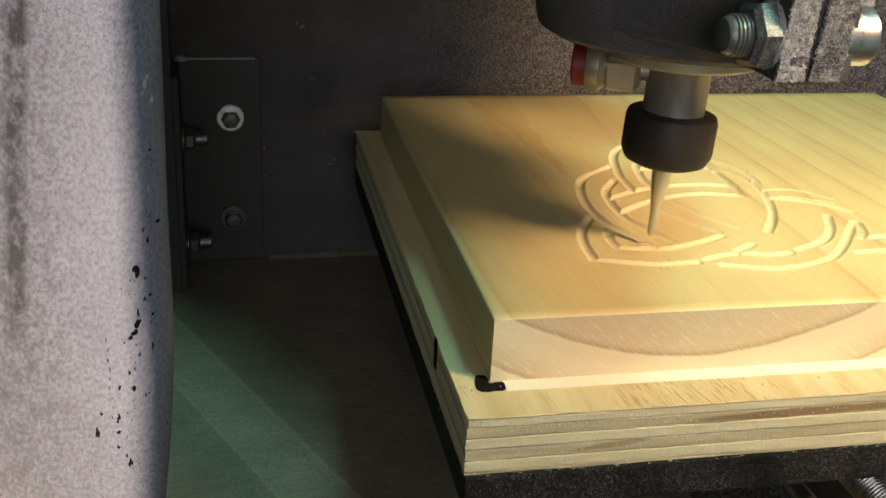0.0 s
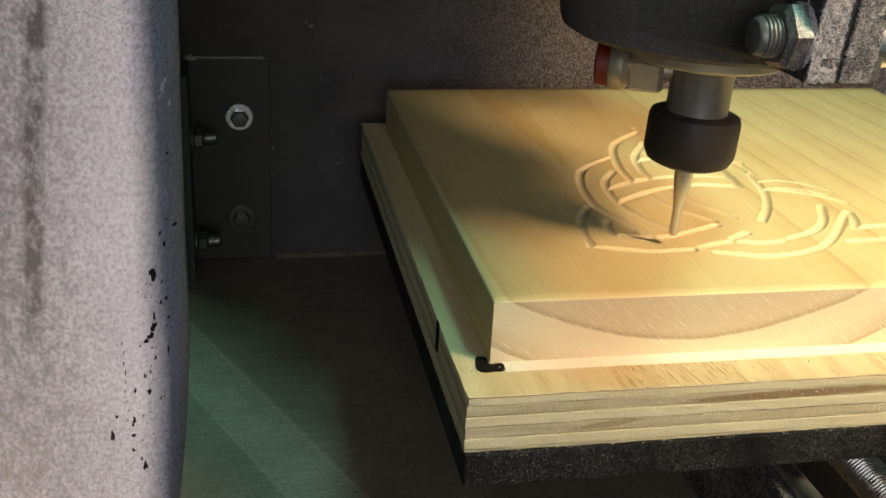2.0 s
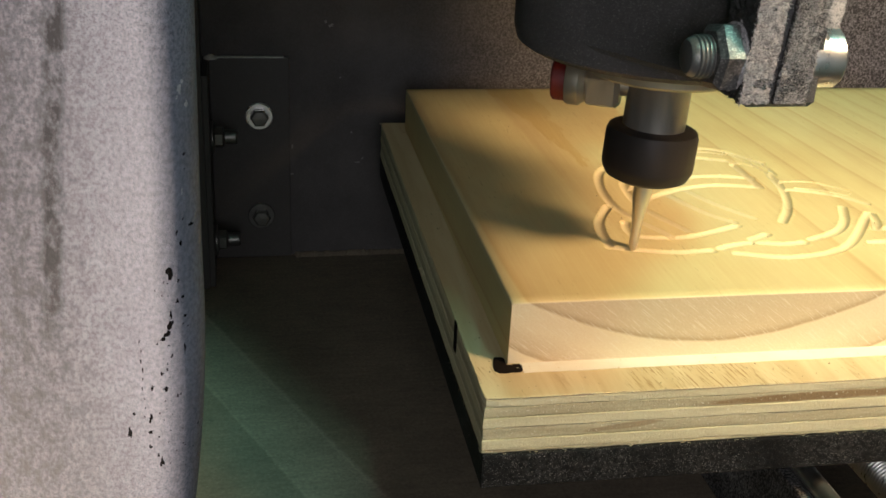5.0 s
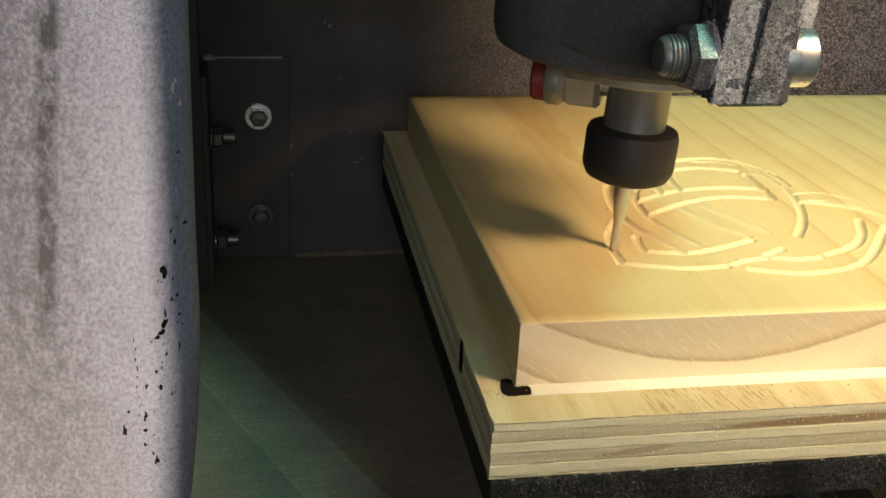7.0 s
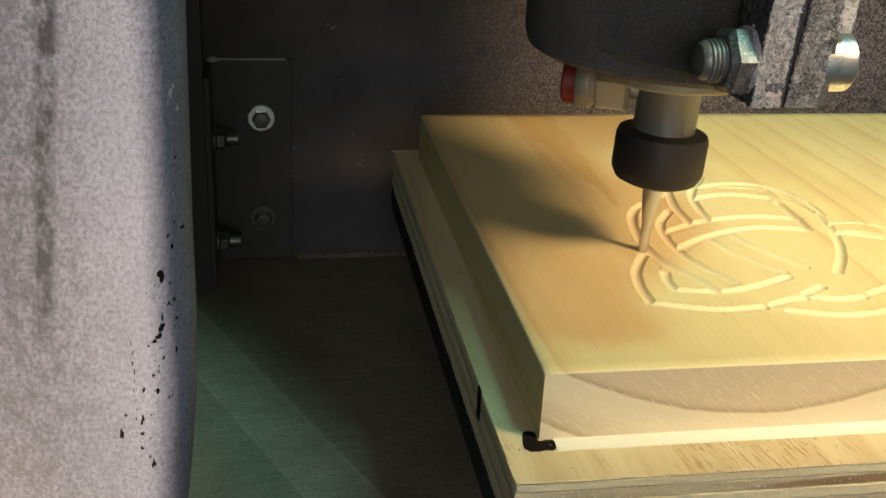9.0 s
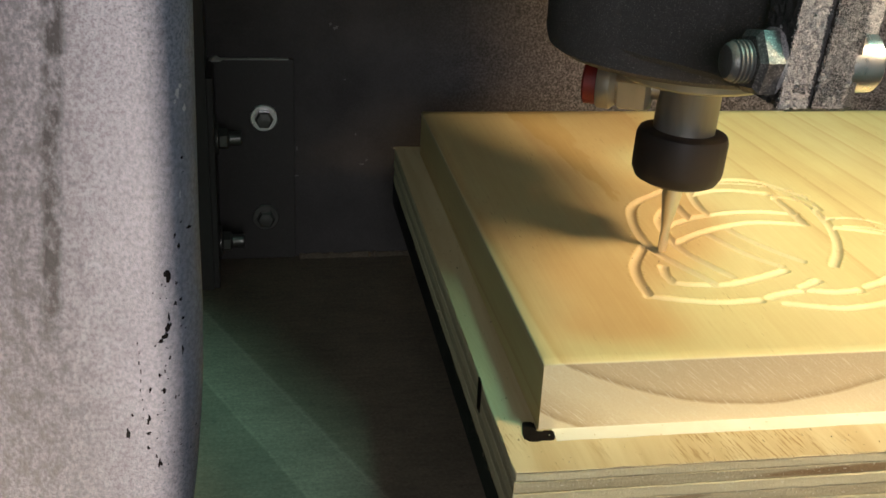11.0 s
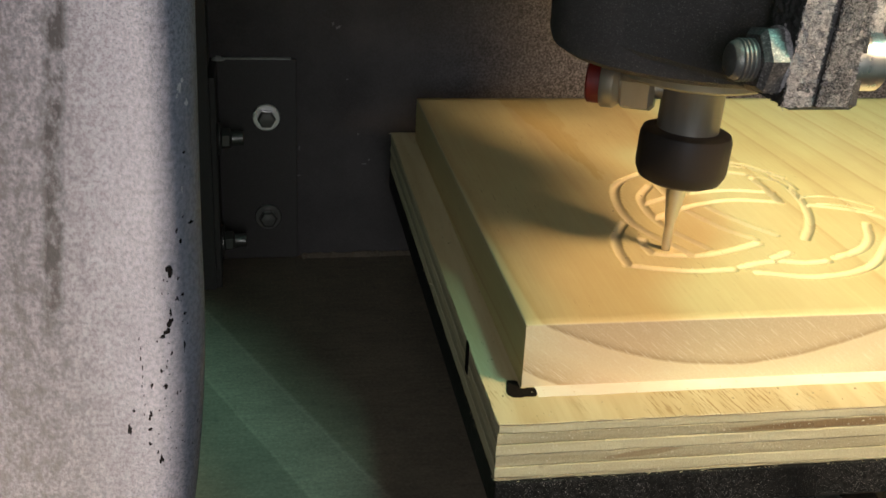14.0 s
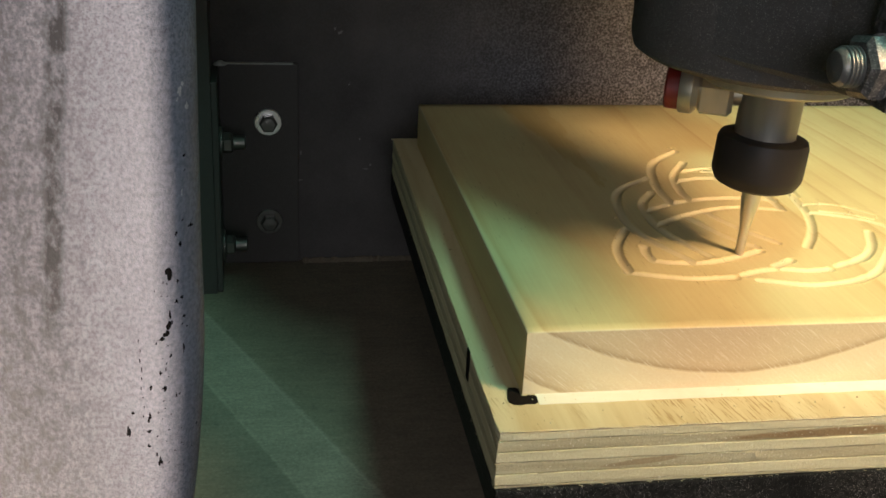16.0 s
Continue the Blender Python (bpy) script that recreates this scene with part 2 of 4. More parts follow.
def sheet_wall():
    """Dark sheet steel: faint smears all over, and dust speckles thickening towards the middle of the machine, where
    lamplight is put into the colour.
    """
    m, nt, bs = make("dusty_dark_sheet")
    sep = nt.nodes.new("ShaderNodeSeparateXYZ")
    nt.links.new(place(nt), sep.inputs[0])
    smear = noise_tex(nt, place(nt), 38.0, 5.0, 0.6)
    col = mix(nt, ramp(nt, smear, (0.32, (0.0,)), (0.70, (1.0,))), (0.050, 0.045, 0.041), (0.078, 0.070, 0.064))
    # speckles thicken and pale to the right, imitating the lamp's light there
    lamplit = nd(nt, "ShaderNodeMapRange", From_Min=0.0, From_Max=0.17, To_Min=0.03, To_Max=1.0)
    lamplit.interpolation_type = "SMOOTHSTEP"
    nt.links.new(sep.outputs[0], lamplit.inputs["Value"])
    spray = noise_tex(nt, place(nt), 900.0, 3.0, 0.65)
    clots = noise_tex(nt, place(nt, shift=(3, 1, 2)), 260.0, 3.0, 0.65)
    much = calc(nt, "MULTIPLY", ramp(nt, spray, (0.40, (0.0,)), (0.66, (0.85,))), lamplit.outputs[0])
    col = mix(nt, much, col, (0.45, 0.42, 0.445))
    pits = calc(nt, "MULTIPLY", ramp(nt, clots, (0.36, (0.6,)), (0.50, (0.0,))), lamplit.outputs[0])
    col = mix(nt, pits, col, (0.040, 0.038, 0.038))
    nt.links.new(col, bs.inputs["Base Color"])
    bs.inputs["Roughness"].default_value = 0.75
    bs.inputs["Specular IOR Level"].default_value = 0.3
    bump(nt, bs, calc(nt, "MULTIPLY", spray, lamplit.outputs[0]), 0.4, 0.0003)
    return m


def furry_casting(name, dark, pale, amount):
    """Rough sawn casting matted with fine dust that stands up like short fur."""
    m, nt, bs = make(name)
    up = noise_tex(nt, place(nt, (3300, 3300, 1300)), 1.0, 3.0, 0.7, 0.6)
    across = noise_tex(nt, place(nt, (1300, 1300, 3800)), 1.0, 3.0, 0.7, 0.4)
    patch = noise_tex(nt, place(nt), 190.0, 4.0, 0.65)
    fur = calc(nt, "MULTIPLY_ADD", across, 0.75, up)
    level = calc(nt, "ADD", fur, calc(nt, "MULTIPLY_ADD", patch, 0.7, amount - 0.35))
    col = mix(nt, ramp(nt, level, (0.66, (0.0,)), (1.14, (1.0,))), dark, pale)
    nt.links.new(col, bs.inputs["Base Color"])
    bs.inputs["Roughness"].default_value = 0.85
    bs.inputs["Specular IOR Level"].default_value = 0.2
    bump(nt, bs, fur, 1.0, 0.0007)
    return m


def light_banded_floor():
    """Base plate under dust, with a slantwise band of light and the shade beside it put into its colour."""
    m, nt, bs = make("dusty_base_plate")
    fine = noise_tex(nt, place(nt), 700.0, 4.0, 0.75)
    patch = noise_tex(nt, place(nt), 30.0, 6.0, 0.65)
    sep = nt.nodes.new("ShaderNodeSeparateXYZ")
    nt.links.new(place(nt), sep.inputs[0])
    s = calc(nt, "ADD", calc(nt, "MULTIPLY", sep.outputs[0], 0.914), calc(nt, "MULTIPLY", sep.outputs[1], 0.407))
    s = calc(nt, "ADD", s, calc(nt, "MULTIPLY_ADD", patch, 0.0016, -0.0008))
    # bright band, its edges and the dimmer side imitate light and shade
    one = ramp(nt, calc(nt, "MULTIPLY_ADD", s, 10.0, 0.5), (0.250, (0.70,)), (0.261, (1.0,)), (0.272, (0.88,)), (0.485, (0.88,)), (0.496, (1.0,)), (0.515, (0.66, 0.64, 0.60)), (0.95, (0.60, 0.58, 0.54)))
    col = mix(nt, patch, (0.150, 0.121, 0.090), (0.42, 0.335, 0.245))
    col = mix(nt, 0.85, col, mix(nt, fine, (0.1, 0.1, 0.1), (0.9, 0.9, 0.9)), "OVERLAY")
    crumbs = noise_tex(nt, place(nt), 1500.0, 2.0, 0.6)
    col = mix(nt, ramp(nt, crumbs, (0.66, (0.0,)), (0.72, (0.7,))), col, (0.55, 0.50, 0.38))
    # broom marks across the light band and smudges where the dust was disturbed
    broom = nt.nodes.new("ShaderNodeMapping")
    broom.inputs["Rotation"].default_value = (0, 0, radians(24))
    broom.inputs["Scale"].default_value = (60, 420, 60)
    nt.links.new(place(nt), broom.inputs["Vector"])
    marks = noise_tex(nt, broom.outputs[0], 1.0, 4.0, 0.7)
    col = mix(nt, 0.45, col, mix(nt, marks, (0.15, 0.15, 0.15), (0.85, 0.85, 0.85)), "OVERLAY")
    smudge = noise_tex(nt, place(nt, shift=(4, 2, 0)), 150.0, 5.0, 0.7)
    col = mix(nt, ramp(nt, smudge, (0.58, (0.0,)), (0.72, (0.40,))), col, (0.085, 0.078, 0.066))
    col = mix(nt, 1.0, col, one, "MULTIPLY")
    nt.links.new(col, bs.inputs["Base Color"])
    bs.inputs["Roughness"].default_value = 0.8
    bump(nt, bs, fine, 0.3, 0.0003)
    return m


def plain_metal(name, colour, rough, metal=1.0, scratch=0.25):
    m, nt, bs = make(name)
    a = noise_tex(nt, place(nt, (300, 300, 60)), 1.0, 4.0)
    nt.links.new(mix(nt, scratch, colour, mix(nt, a, (0.1, 0.09, 0.08), (0.9, 0.9, 0.9)), "OVERLAY"), bs.inputs["Base Color"])
    nt.links.new(calc(nt, "MULTIPLY_ADD", a, 0.3, rough - 0.15), bs.inputs["Roughness"])
    bs.inputs["Metallic"].default_value = metal
    bump(nt, bs, a, 0.12, 0.0002)
    return m


def column_paint():
    """Blue-grey hammered paint, coarser and darker towards the left, with a broken dark scuff line."""
    m, nt, bs = make("hammered_grey_paint")
    sep = nt.nodes.new("ShaderNodeSeparateXYZ")
    nt.links.new(place(nt), sep.inputs[0])
    x, y, z = sep.outputs
    fine = noise_tex(nt, place(nt), 3400.0, 2.0, 0.6)
    mid = noise_tex(nt, place(nt, (1, 1, 0.8)), 1900.0, 2.0, 0.5)
    coarse = noise_tex(nt, place(nt, (1, 1, 0.55)), 620.0, 3.0, 0.6)
    big = noise_tex(nt, place(nt, (1, 1, 0.5)), 110.0, 3.0, 0.6)
    # thick: how far the coarser, darker paint prevails, growing to the left
    thick = nd(nt, "ShaderNodeMapRange", From_Min=-0.0220, From_Max=-0.0050, To_Min=1.0, To_Max=0.0)
    thick.interpolation_type = "SMOOTHSTEP"
    nt.links.new(x, thick.inputs["Value"])
    thick = thick.outputs[0]
    low = nd(nt, "ShaderNodeMapRange", From_Min=0.045, From_Max=0.062, To_Min=0.75, To_Max=0.0)
    nt.links.new(z, low.inputs["Value"])
    high = nd(nt, "ShaderNodeMapRange", From_Min=0.088, From_Max=0.108, To_Min=0.0, To_Max=0.8)
    nt.links.new(z, high.inputs["Value"])
    salt = calc(nt, "ADD", calc(nt, "MAXIMUM", low.outputs[0], high.outputs[0]), 0.25)
    col = mix(nt, ramp(nt, big, (0.30, (0.0,)), (0.70, (1.0,))), (0.165, 0.174, 0.214), (0.210, 0.221, 0.268))
    speck = calc(nt, "MULTIPLY", ramp(nt, fine, (0.30, (1.0,)), (0.52, (0.0,))), calc(nt, "MULTIPLY", salt, 0.75))
    col = mix(nt, speck, col, (0.060, 0.066, 0.088))
    dots = calc(nt, "MULTIPLY", ramp(nt, mid, (0.32, (1.0,)), (0.57, (0.0,))), calc(nt, "MULTIPLY_ADD", thick, 0.44, 0.46))
    col = mix(nt, dots, col, (0.070, 0.074, 0.094))
    blots = calc(nt, "MULTIPLY", ramp(nt, coarse, (0.37, (1.0,)), (0.57, (0.0,))), calc(nt, "MULTIPLY", thick, 0.90))
    col = mix(nt, blots, col, (0.070, 0.070, 0.086))
    glint = calc(nt, "MULTIPLY", ramp(nt, mid, (0.58, (0.0,)), (0.74, (0.4,))), calc(nt, "MULTIPLY_ADD", thick, 0.2, 0.8))
    col = mix(nt, glint, col, (0.25, 0.268, 0.325))
    col = mix(nt, calc(nt, "MULTIPLY", thick, 0.80), col, (0.50, 0.49, 0.50), "MULTIPLY")
    # a broken dark scuff line, leaning a little
    streak = noise_tex(nt, place(nt, (420, 420, 260)), 1.0, 4.0, 0.7)
    wave = noise_tex(nt, place(nt, (0, 0, 90)), 1.0, 2.0, 0.5)
    lean = calc(nt, "MULTIPLY_ADD", z, -0.104, 0.0107 + 0.0149)
    off = calc(nt, "ABSOLUTE", calc(nt, "ADD", calc(nt, "ADD", x, lean), calc(nt, "MULTIPLY_ADD", wave, 0.0016, -0.0008)))
    near = calc(nt, "MAXIMUM", calc(nt, "SUBTRACT", 1.0, calc(nt, "MULTIPLY", off, 620.0)), 0.0)
    scuff = calc(nt, "MULTIPLY", ramp(nt, near, (0.0, (0.0,)), (0.6, (1.0,))), ramp(nt, streak, (0.40, (0.15,)), (0.56, (1.0,))))
    fade = nd(nt, "ShaderNodeMapRange", From_Min=0.066, From_Max=0.072, To_Min=0.0, To_Max=0.95)
    nt.links.new(z, fade.inputs["Value"])
    col = mix(nt, calc(nt, "MULTIPLY", scuff, fade.outputs[0]), col, (0.012, 0.0125, 0.016))
    nt.links.new(col, bs.inputs["Base Color"])
    bs.inputs["Roughness"].default_value = 0.6
    bs.inputs["Specular IOR Level"].default_value = 0.25
    n = nt.nodes.new("ShaderNodeMix")
    nt.links.new(thick, n.inputs[0]), nt.links.new(fine, n.inputs[2]), nt.links.new(mid, n.inputs[3])
    bump(nt, bs, n.outputs[0], 0.22, 0.0003)
    return m


PINE = pine_wood()
VENEER = face_veneer()
PLY_LONG = sawn_ply("long_grain_ply", (0.73, 0.655, 0.43), (0.64, 0.56, 0.355))
PLY_END = sawn_ply("end_grain_ply", (0.585, 0.52, 0.345), (0.47, 0.40, 0.25), ((0.088, -0.0246, 0.042, 0.0016, 0.012, 0.9), (0.030, -0.0311, 0.013, 0.0010, 0.09, 0.6), (0.155, -0.0316, 0.03, 0.0012, -0.01, 0.4)))
TAPE = ply_wood("pale_paper", (0.90, 0.86, 0.72), (0.86, 0.80, 0.64), (90, 90, 90), 3.4, 0.55)
CRUMBS = ply_wood("pine_crumbs", (0.74, 0.64, 0.44), (0.62, 0.48, 0.28), (300, 300, 300), 6.0, 0.8)
INK = ply_wood("black_ink", (0.010, 0.008, 0.007), (0.016, 0.012, 0.010), (200, 200, 200), 2.0, 0.97)
INK.node_tree.nodes["Principled BSDF"].inputs["Specular IOR Level"].default_value = 0.05
TABLE_BLACK = dusty_metal("dusty_black_table", (0.007, 0.0067, 0.0067), (0.56, 0.53, 0.50), 0.85, 0.6, 3000.0, cut=(0.645, 0.675), clump=0.10, bare=0.0, haze=0.10)
TABLE_BLACK.node_tree.nodes["Principled BSDF"].inputs["Specular IOR Level"].default_value = 0.12
WALL_DARK = sheet_wall()
BRACKET_DARK = dusty_metal("black_bracket", (0.056, 0.050, 0.044), (0.16, 0.16, 0.145), 0.12, 0.5, 1500.0)
FLOOR_DUST = light_banded_floor()
PALE_DUST = ply_wood("pale_dust", (0.50, 0.52, 0.47), (0.36, 0.37, 0.33), (500, 500, 500), 8.0, 0.9)
CLAMP_BLACK = dusty_metal("dusty_cast_clamp", (0.080, 0.072, 0.069), (0.52, 0.48, 0.45), 0.40, 0.6, 2800.0, relief=0.8, cut=(0.60, 0.68), clump=0.15)
CLAMP_CUT = furry_casting("furry_clamp_face", (0.11, 0.103, 0.103), (0.80, 0.73, 0.72), 0.05)
CLAMP_DARK = furry_casting("furry_dark_clamp_face", (0.06, 0.056, 0.056), (0.66, 0.61, 0.60), -0.06)
FUR_PALE = ply_wood("pale_dust_fur", (0.85, 0.78, 0.77), (0.22, 0.20, 0.20), (1300, 1300, 1300), 2.6, 0.9)
FUR_DARK = ply_wood("grey_dust_fur", (0.74, 0.68, 0.67), (0.11, 0.10, 0.10), (1300, 1300, 1300), 7.3, 0.9)
NUT_BLACK = plain_metal("black_oxide", (0.023, 0.019, 0.0165), 0.55, 0.0, 0.1)
NUT_BLACK.node_tree.nodes["Principled BSDF"].inputs["Specular IOR Level"].default_value = 0.3
SHAFT = plain_metal("ground_steel", (0.28, 0.25, 0.215), 0.42, 0.65)
BIT_STEEL = plain_metal("carbide", (0.68, 0.64, 0.58), 0.36)
CHROME = plain_metal("bright_zinc", (0.88, 0.86, 0.83), 0.30)
ZINC_DUSTY = dusty_metal("dusty_zinc", (0.16, 0.15, 0.14), (0.30, 0.26, 0.225), 0.45, 0.32, 1900.0, metal=0.35, relief=0.35)
NUT_ZINC = dusty_metal("dull_zinc", (0.13, 0.12, 0.115), (0.52, 0.47, 0.44), 0.85, 0.36, 1900.0, metal=0.45, relief=0.35)
BOLT_DULL = dusty_metal("dull_bolt_steel", (0.16, 0.155, 0.14), (0.20, 0.19, 0.165), 0.5, 0.34, 1600.0, metal=0.8, relief=0.3)
RAIL_STEEL = plain_metal("ground_rail_steel", (0.80, 0.76, 0.68), 0.40)
SCREW_STEEL = plain_metal("oiled_screw_steel", (0.55, 0.52, 0.46), 0.30)
RISER_DUST = dusty_metal("dust_caked_riser", (0.020, 0.019, 0.018), (0.42, 0.40, 0.37), 0.60, 0.7, 1200.0, cut=(0.45, 0.62), clump=0.5)
BRASS = plain_metal("brass", (0.46, 0.40, 0.27), 0.5, 0.5)
NICKEL = plain_metal("nickel_brass", (0.50, 0.44, 0.33), 0.45, 0.8)
RED = ply_wood("red_plastic", (0.20, 0.016, 0.008), (0.13, 0.010, 0.006), (200, 200, 200), 3.0, 0.45)
PAINT = column_paint()
BARE_METAL = plain_metal("bare_dark_metal", (0.0035, 0.0033, 0.0036), 0.9, 0.0, 0.2)
BARE_METAL.node_tree.nodes["Principled BSDF"].inputs["Specular IOR Level"].default_value = 0.05
WALL_SCRATCH = ply_wood("scratched_sheet", (0.20, 0.195, 0.18), (0.12, 0.115, 0.11), (900, 900, 900), 4.0, 0.7)
PALE_SCRAPE = ply_wood("scraped_paint", (0.42, 0.42, 0.44), (0.30, 0.30, 0.32), (900, 900, 900), 4.0, 0.7)
ROOM = ply_wood("room_plaster", (0.74, 0.74, 0.72), (0.66, 0.66, 0.65), (6, 6, 6), 5.0, 0.9)


# ---- mesh helpers ----
def part(name, bm, material, parent=None, label="", smooth=False):
    me = bpy.data.meshes.new(name)
    if smooth:
        for f in bm.faces:
            f.smooth = True
    bm.to_mesh(me)
    bm.free()
    me.materials.append(material)
    if smooth:
        me.set_sharp_from_angle(angle=radians(35))
    ob = new(name, me)
    if parent is not None:
        ob.parent = parent
    return tagged(ob, label)


def thing(name, label, category, at=None, kind="", group=""):
    ob = new(name)
    if at is not None:
        ob.matrix_world = at
    ob.empty_display_size = 0.02
    return tagged(ob, label, category, group, kind)


def box(lo, hi, bevel=0.0, segments=2, bm=None):
    bm = bm or bmesh.new()
    size, mid = [h - l for l, h in zip(lo, hi)], [(h + l) / 2 for l, h in zip(lo, hi)]
    made = bmesh.ops.create_cube(bm, size=1.0, matrix=Matrix.Translation(mid) @ Matrix.Diagonal((*size, 1)))
    if bevel:
        edges = {e for v in made["verts"] for e in v.link_edges}
        bmesh.ops.bevel(bm, geom=list(edges), offset=bevel, segments=segments, affect="EDGES", profile=0.6)
    return bm


def lathe(profile, sides=48, m=None, flats=0):
    """A solid turned about z from (radius, height) pairs; flats=6 makes it a hexagon."""
    bm = bmesh.new()
    n = flats or sides
    rings = []
    for r, z in profile:
        if r <= 0:
            rings.append([bm.verts.new((0, 0, z))])
        else:
            rings.append([bm.verts.new((r * math.cos(2 * math.pi * i / n), r * math.sin(2 * math.pi * i / n), z)) for i in range(n)])
    for a, b in zip(rings, rings[1:]):
        for i in range(n):
            j = (i + 1) % n
            if len(a) == 1 and len(b) > 1:
                bm.faces.new((a[0], b[j], b[i]))
            elif len(b) == 1 and len(a) > 1:
                bm.faces.new((a[i], a[j], b[0]))
            elif len(a) > 1:
                bm.faces.new((a[i], a[j], b[j], b[i]))
    bmesh.ops.recalc_face_normals(bm, faces=bm.faces[:])
    if m is not None:
        bmesh.ops.transform(bm, matrix=m, verts=bm.verts[:])
    return bm


def rough_block(lo, hi, step, depth, seed):
    """A block whose faces are broken up by lumps and fibres."""
    bm = bmesh.new()
    n = [max(2, int((h - l) / step)) for l, h in zip(lo, hi)]
    n[1] = min(n[1], 24)
    seen = {}

    def vert(i, j, k):
        if (i, j, k) not in seen:
            p = Vector([l + (h - l) * q / m for l, h, q, m in zip(lo, hi, (i, j, k), n)])
            off = noise.noise_vector(p * 700 + Vector((seed, 0, 0))) * depth + noise.noise_vector(p * 2300 + Vector((0, seed, 0))) * depth * 0.5
            seen[i, j, k] = bm.verts.new(p + off)
        return seen[i, j, k]

    for axis in range(3):
        u, v = [q for q in range(3) if q != axis]
        for end in (0, n[axis]):
            for p in range(n[u]):
                for q in range(n[v]):
                    quad = []
                    for du, dv in ((0, 0), (1, 0), (1, 1), (0, 1)):
                        c = [0, 0, 0]
                        c[axis], c[u], c[v] = end, p + du, q + dv
                        quad.append(vert(*c))
                    bm.faces.new(quad)
    bmesh.ops.recalc_face_normals(bm, faces=bm.faces[:])
    return bm


ALONG_X = Matrix.Rotation(radians(90), 4, "Y")
ALONG_Y = Matrix.Rotation(radians(-90), 4, "X")
FLOOR_Z, BACK_Y, SIDE_X = -0.100, 0.272, -0.0895


# ---- the machine's housing and the room ----
def housing():
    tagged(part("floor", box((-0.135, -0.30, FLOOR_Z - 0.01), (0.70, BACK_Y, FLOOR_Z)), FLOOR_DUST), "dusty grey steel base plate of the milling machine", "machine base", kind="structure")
    tagged(part("wall_back", box((-0.135, BACK_Y, FLOOR_Z - 0.01), (0.70, BACK_Y + 0.012, 0.62)), WALL_DARK), "dark dusty sheet steel back wall of the machine", "wall", kind="structure")
    bm = box((-0.135, 0.234, FLOOR_Z), (SIDE_X, BACK_Y, 0.62))
    box((-0.135, -0.095, FLOOR_Z), (-0.115, 0.234, 0.62), bm=bm)
    tagged(part("wall_left", bm, BRACKET_DARK), "black sheet steel side wall of the machine", "wall", kind="structure")
    tagged(part("wall_right", box((0.70, 0.05, FLOOR_Z - 0.01), (0.715, BACK_Y + 0.012, 0.62)), WALL_DARK), "dark sheet steel side wall of the machine", "wall", kind="structure")
    # unseen bar, added only to keep the ceiling light off the post
    tagged(part("post_shade_bar", box((-0.135, -0.30, 0.40), (0.70, -0.195, 0.43), 0.003), WALL_DARK), "unseen dark bar added over the front to shade the post", "machine housing", kind="structure")
    tagged(part("machine_plinth", box((-0.135, -0.30, -1.0), (0.70, BACK_Y + 0.012, FLOOR_Z - 0.010), 0.004), WALL_DARK), "dark steel plinth under the milling machine", "machine base", kind="structure")
    for name, lo, hi in (("room_wall_back", (-1.6, 1.2, -1.0), (1.9, 1.25, 1.7)), ("room_wall_front", (-1.6, -1.9, -1.0), (1.9, -1.85, 1.7)),
                         ("room_wall_left", (-1.65, -1.85, -1.0), (-1.6, 1.2, 1.7)), ("room_wall_right", (1.9, -1.85, -1.0), (1.95, 1.2, 1.7)),
                         ("room_floor", (-1.65, -1.9, -1.05), (1.95, 1.25, -1.0)), ("ceiling", (-1.65, -1.9, 1.7), (1.95, 1.25, 1.75))):
        tagged(part(name, box(lo, hi), ROOM), "plain grey workshop " + ("ceiling" if name == "ceiling" else "surface"), "room", kind="structure")


def column_outline(z):
    """The post's cross-section at a height, from its front face round a tight bend to a slanting flank and the back."""
    up = 0.132 + (z - 0.132) / 0.516
    edge = 0.016 * max(z - 0.080, 0) - 0.33 * max(0.012 - up, 0) ** 1.75
    flank = 0.0004 + 0.012 * max(z - 0.085, 0) - 0.012 * max(0.070 - z, 0)
    turn, r, wide = radians(38), 0.0055, 0.0062
    steps = [radians(90) - (radians(90) - turn) * k / 8 for k in range(9)]
    line = [(r * math.cos(a), r - r * math.sin(a)) for a in steps]
    x, y = line[-1][0] + flank, line[-1][1] + flank / math.tan(turn)
    line.append((x, y))
    for k in range(1, 7):
        a = turn - (turn - radians(4)) * k / 6
        line.append((x + wide * (math.cos(a) - math.cos(turn)), y + wide * (math.sin(turn) - math.sin(a))))
    shift = edge - line[-1][0]
    return [(px + shift, py) for px, py in line]


def column_face(x, z):
    """How far the post's surface lies behind its front face, at a place across it."""
    line = column_outline(z)
    for (ax, ay), (bx, by) in zip(line, line[1:]):
        if ax <= x <= bx:
            return ay + (by - ay) * (x - ax) / max(bx - ax, 1e-9)
    return 0.0 if x < line[0][0] else line[-1][1]


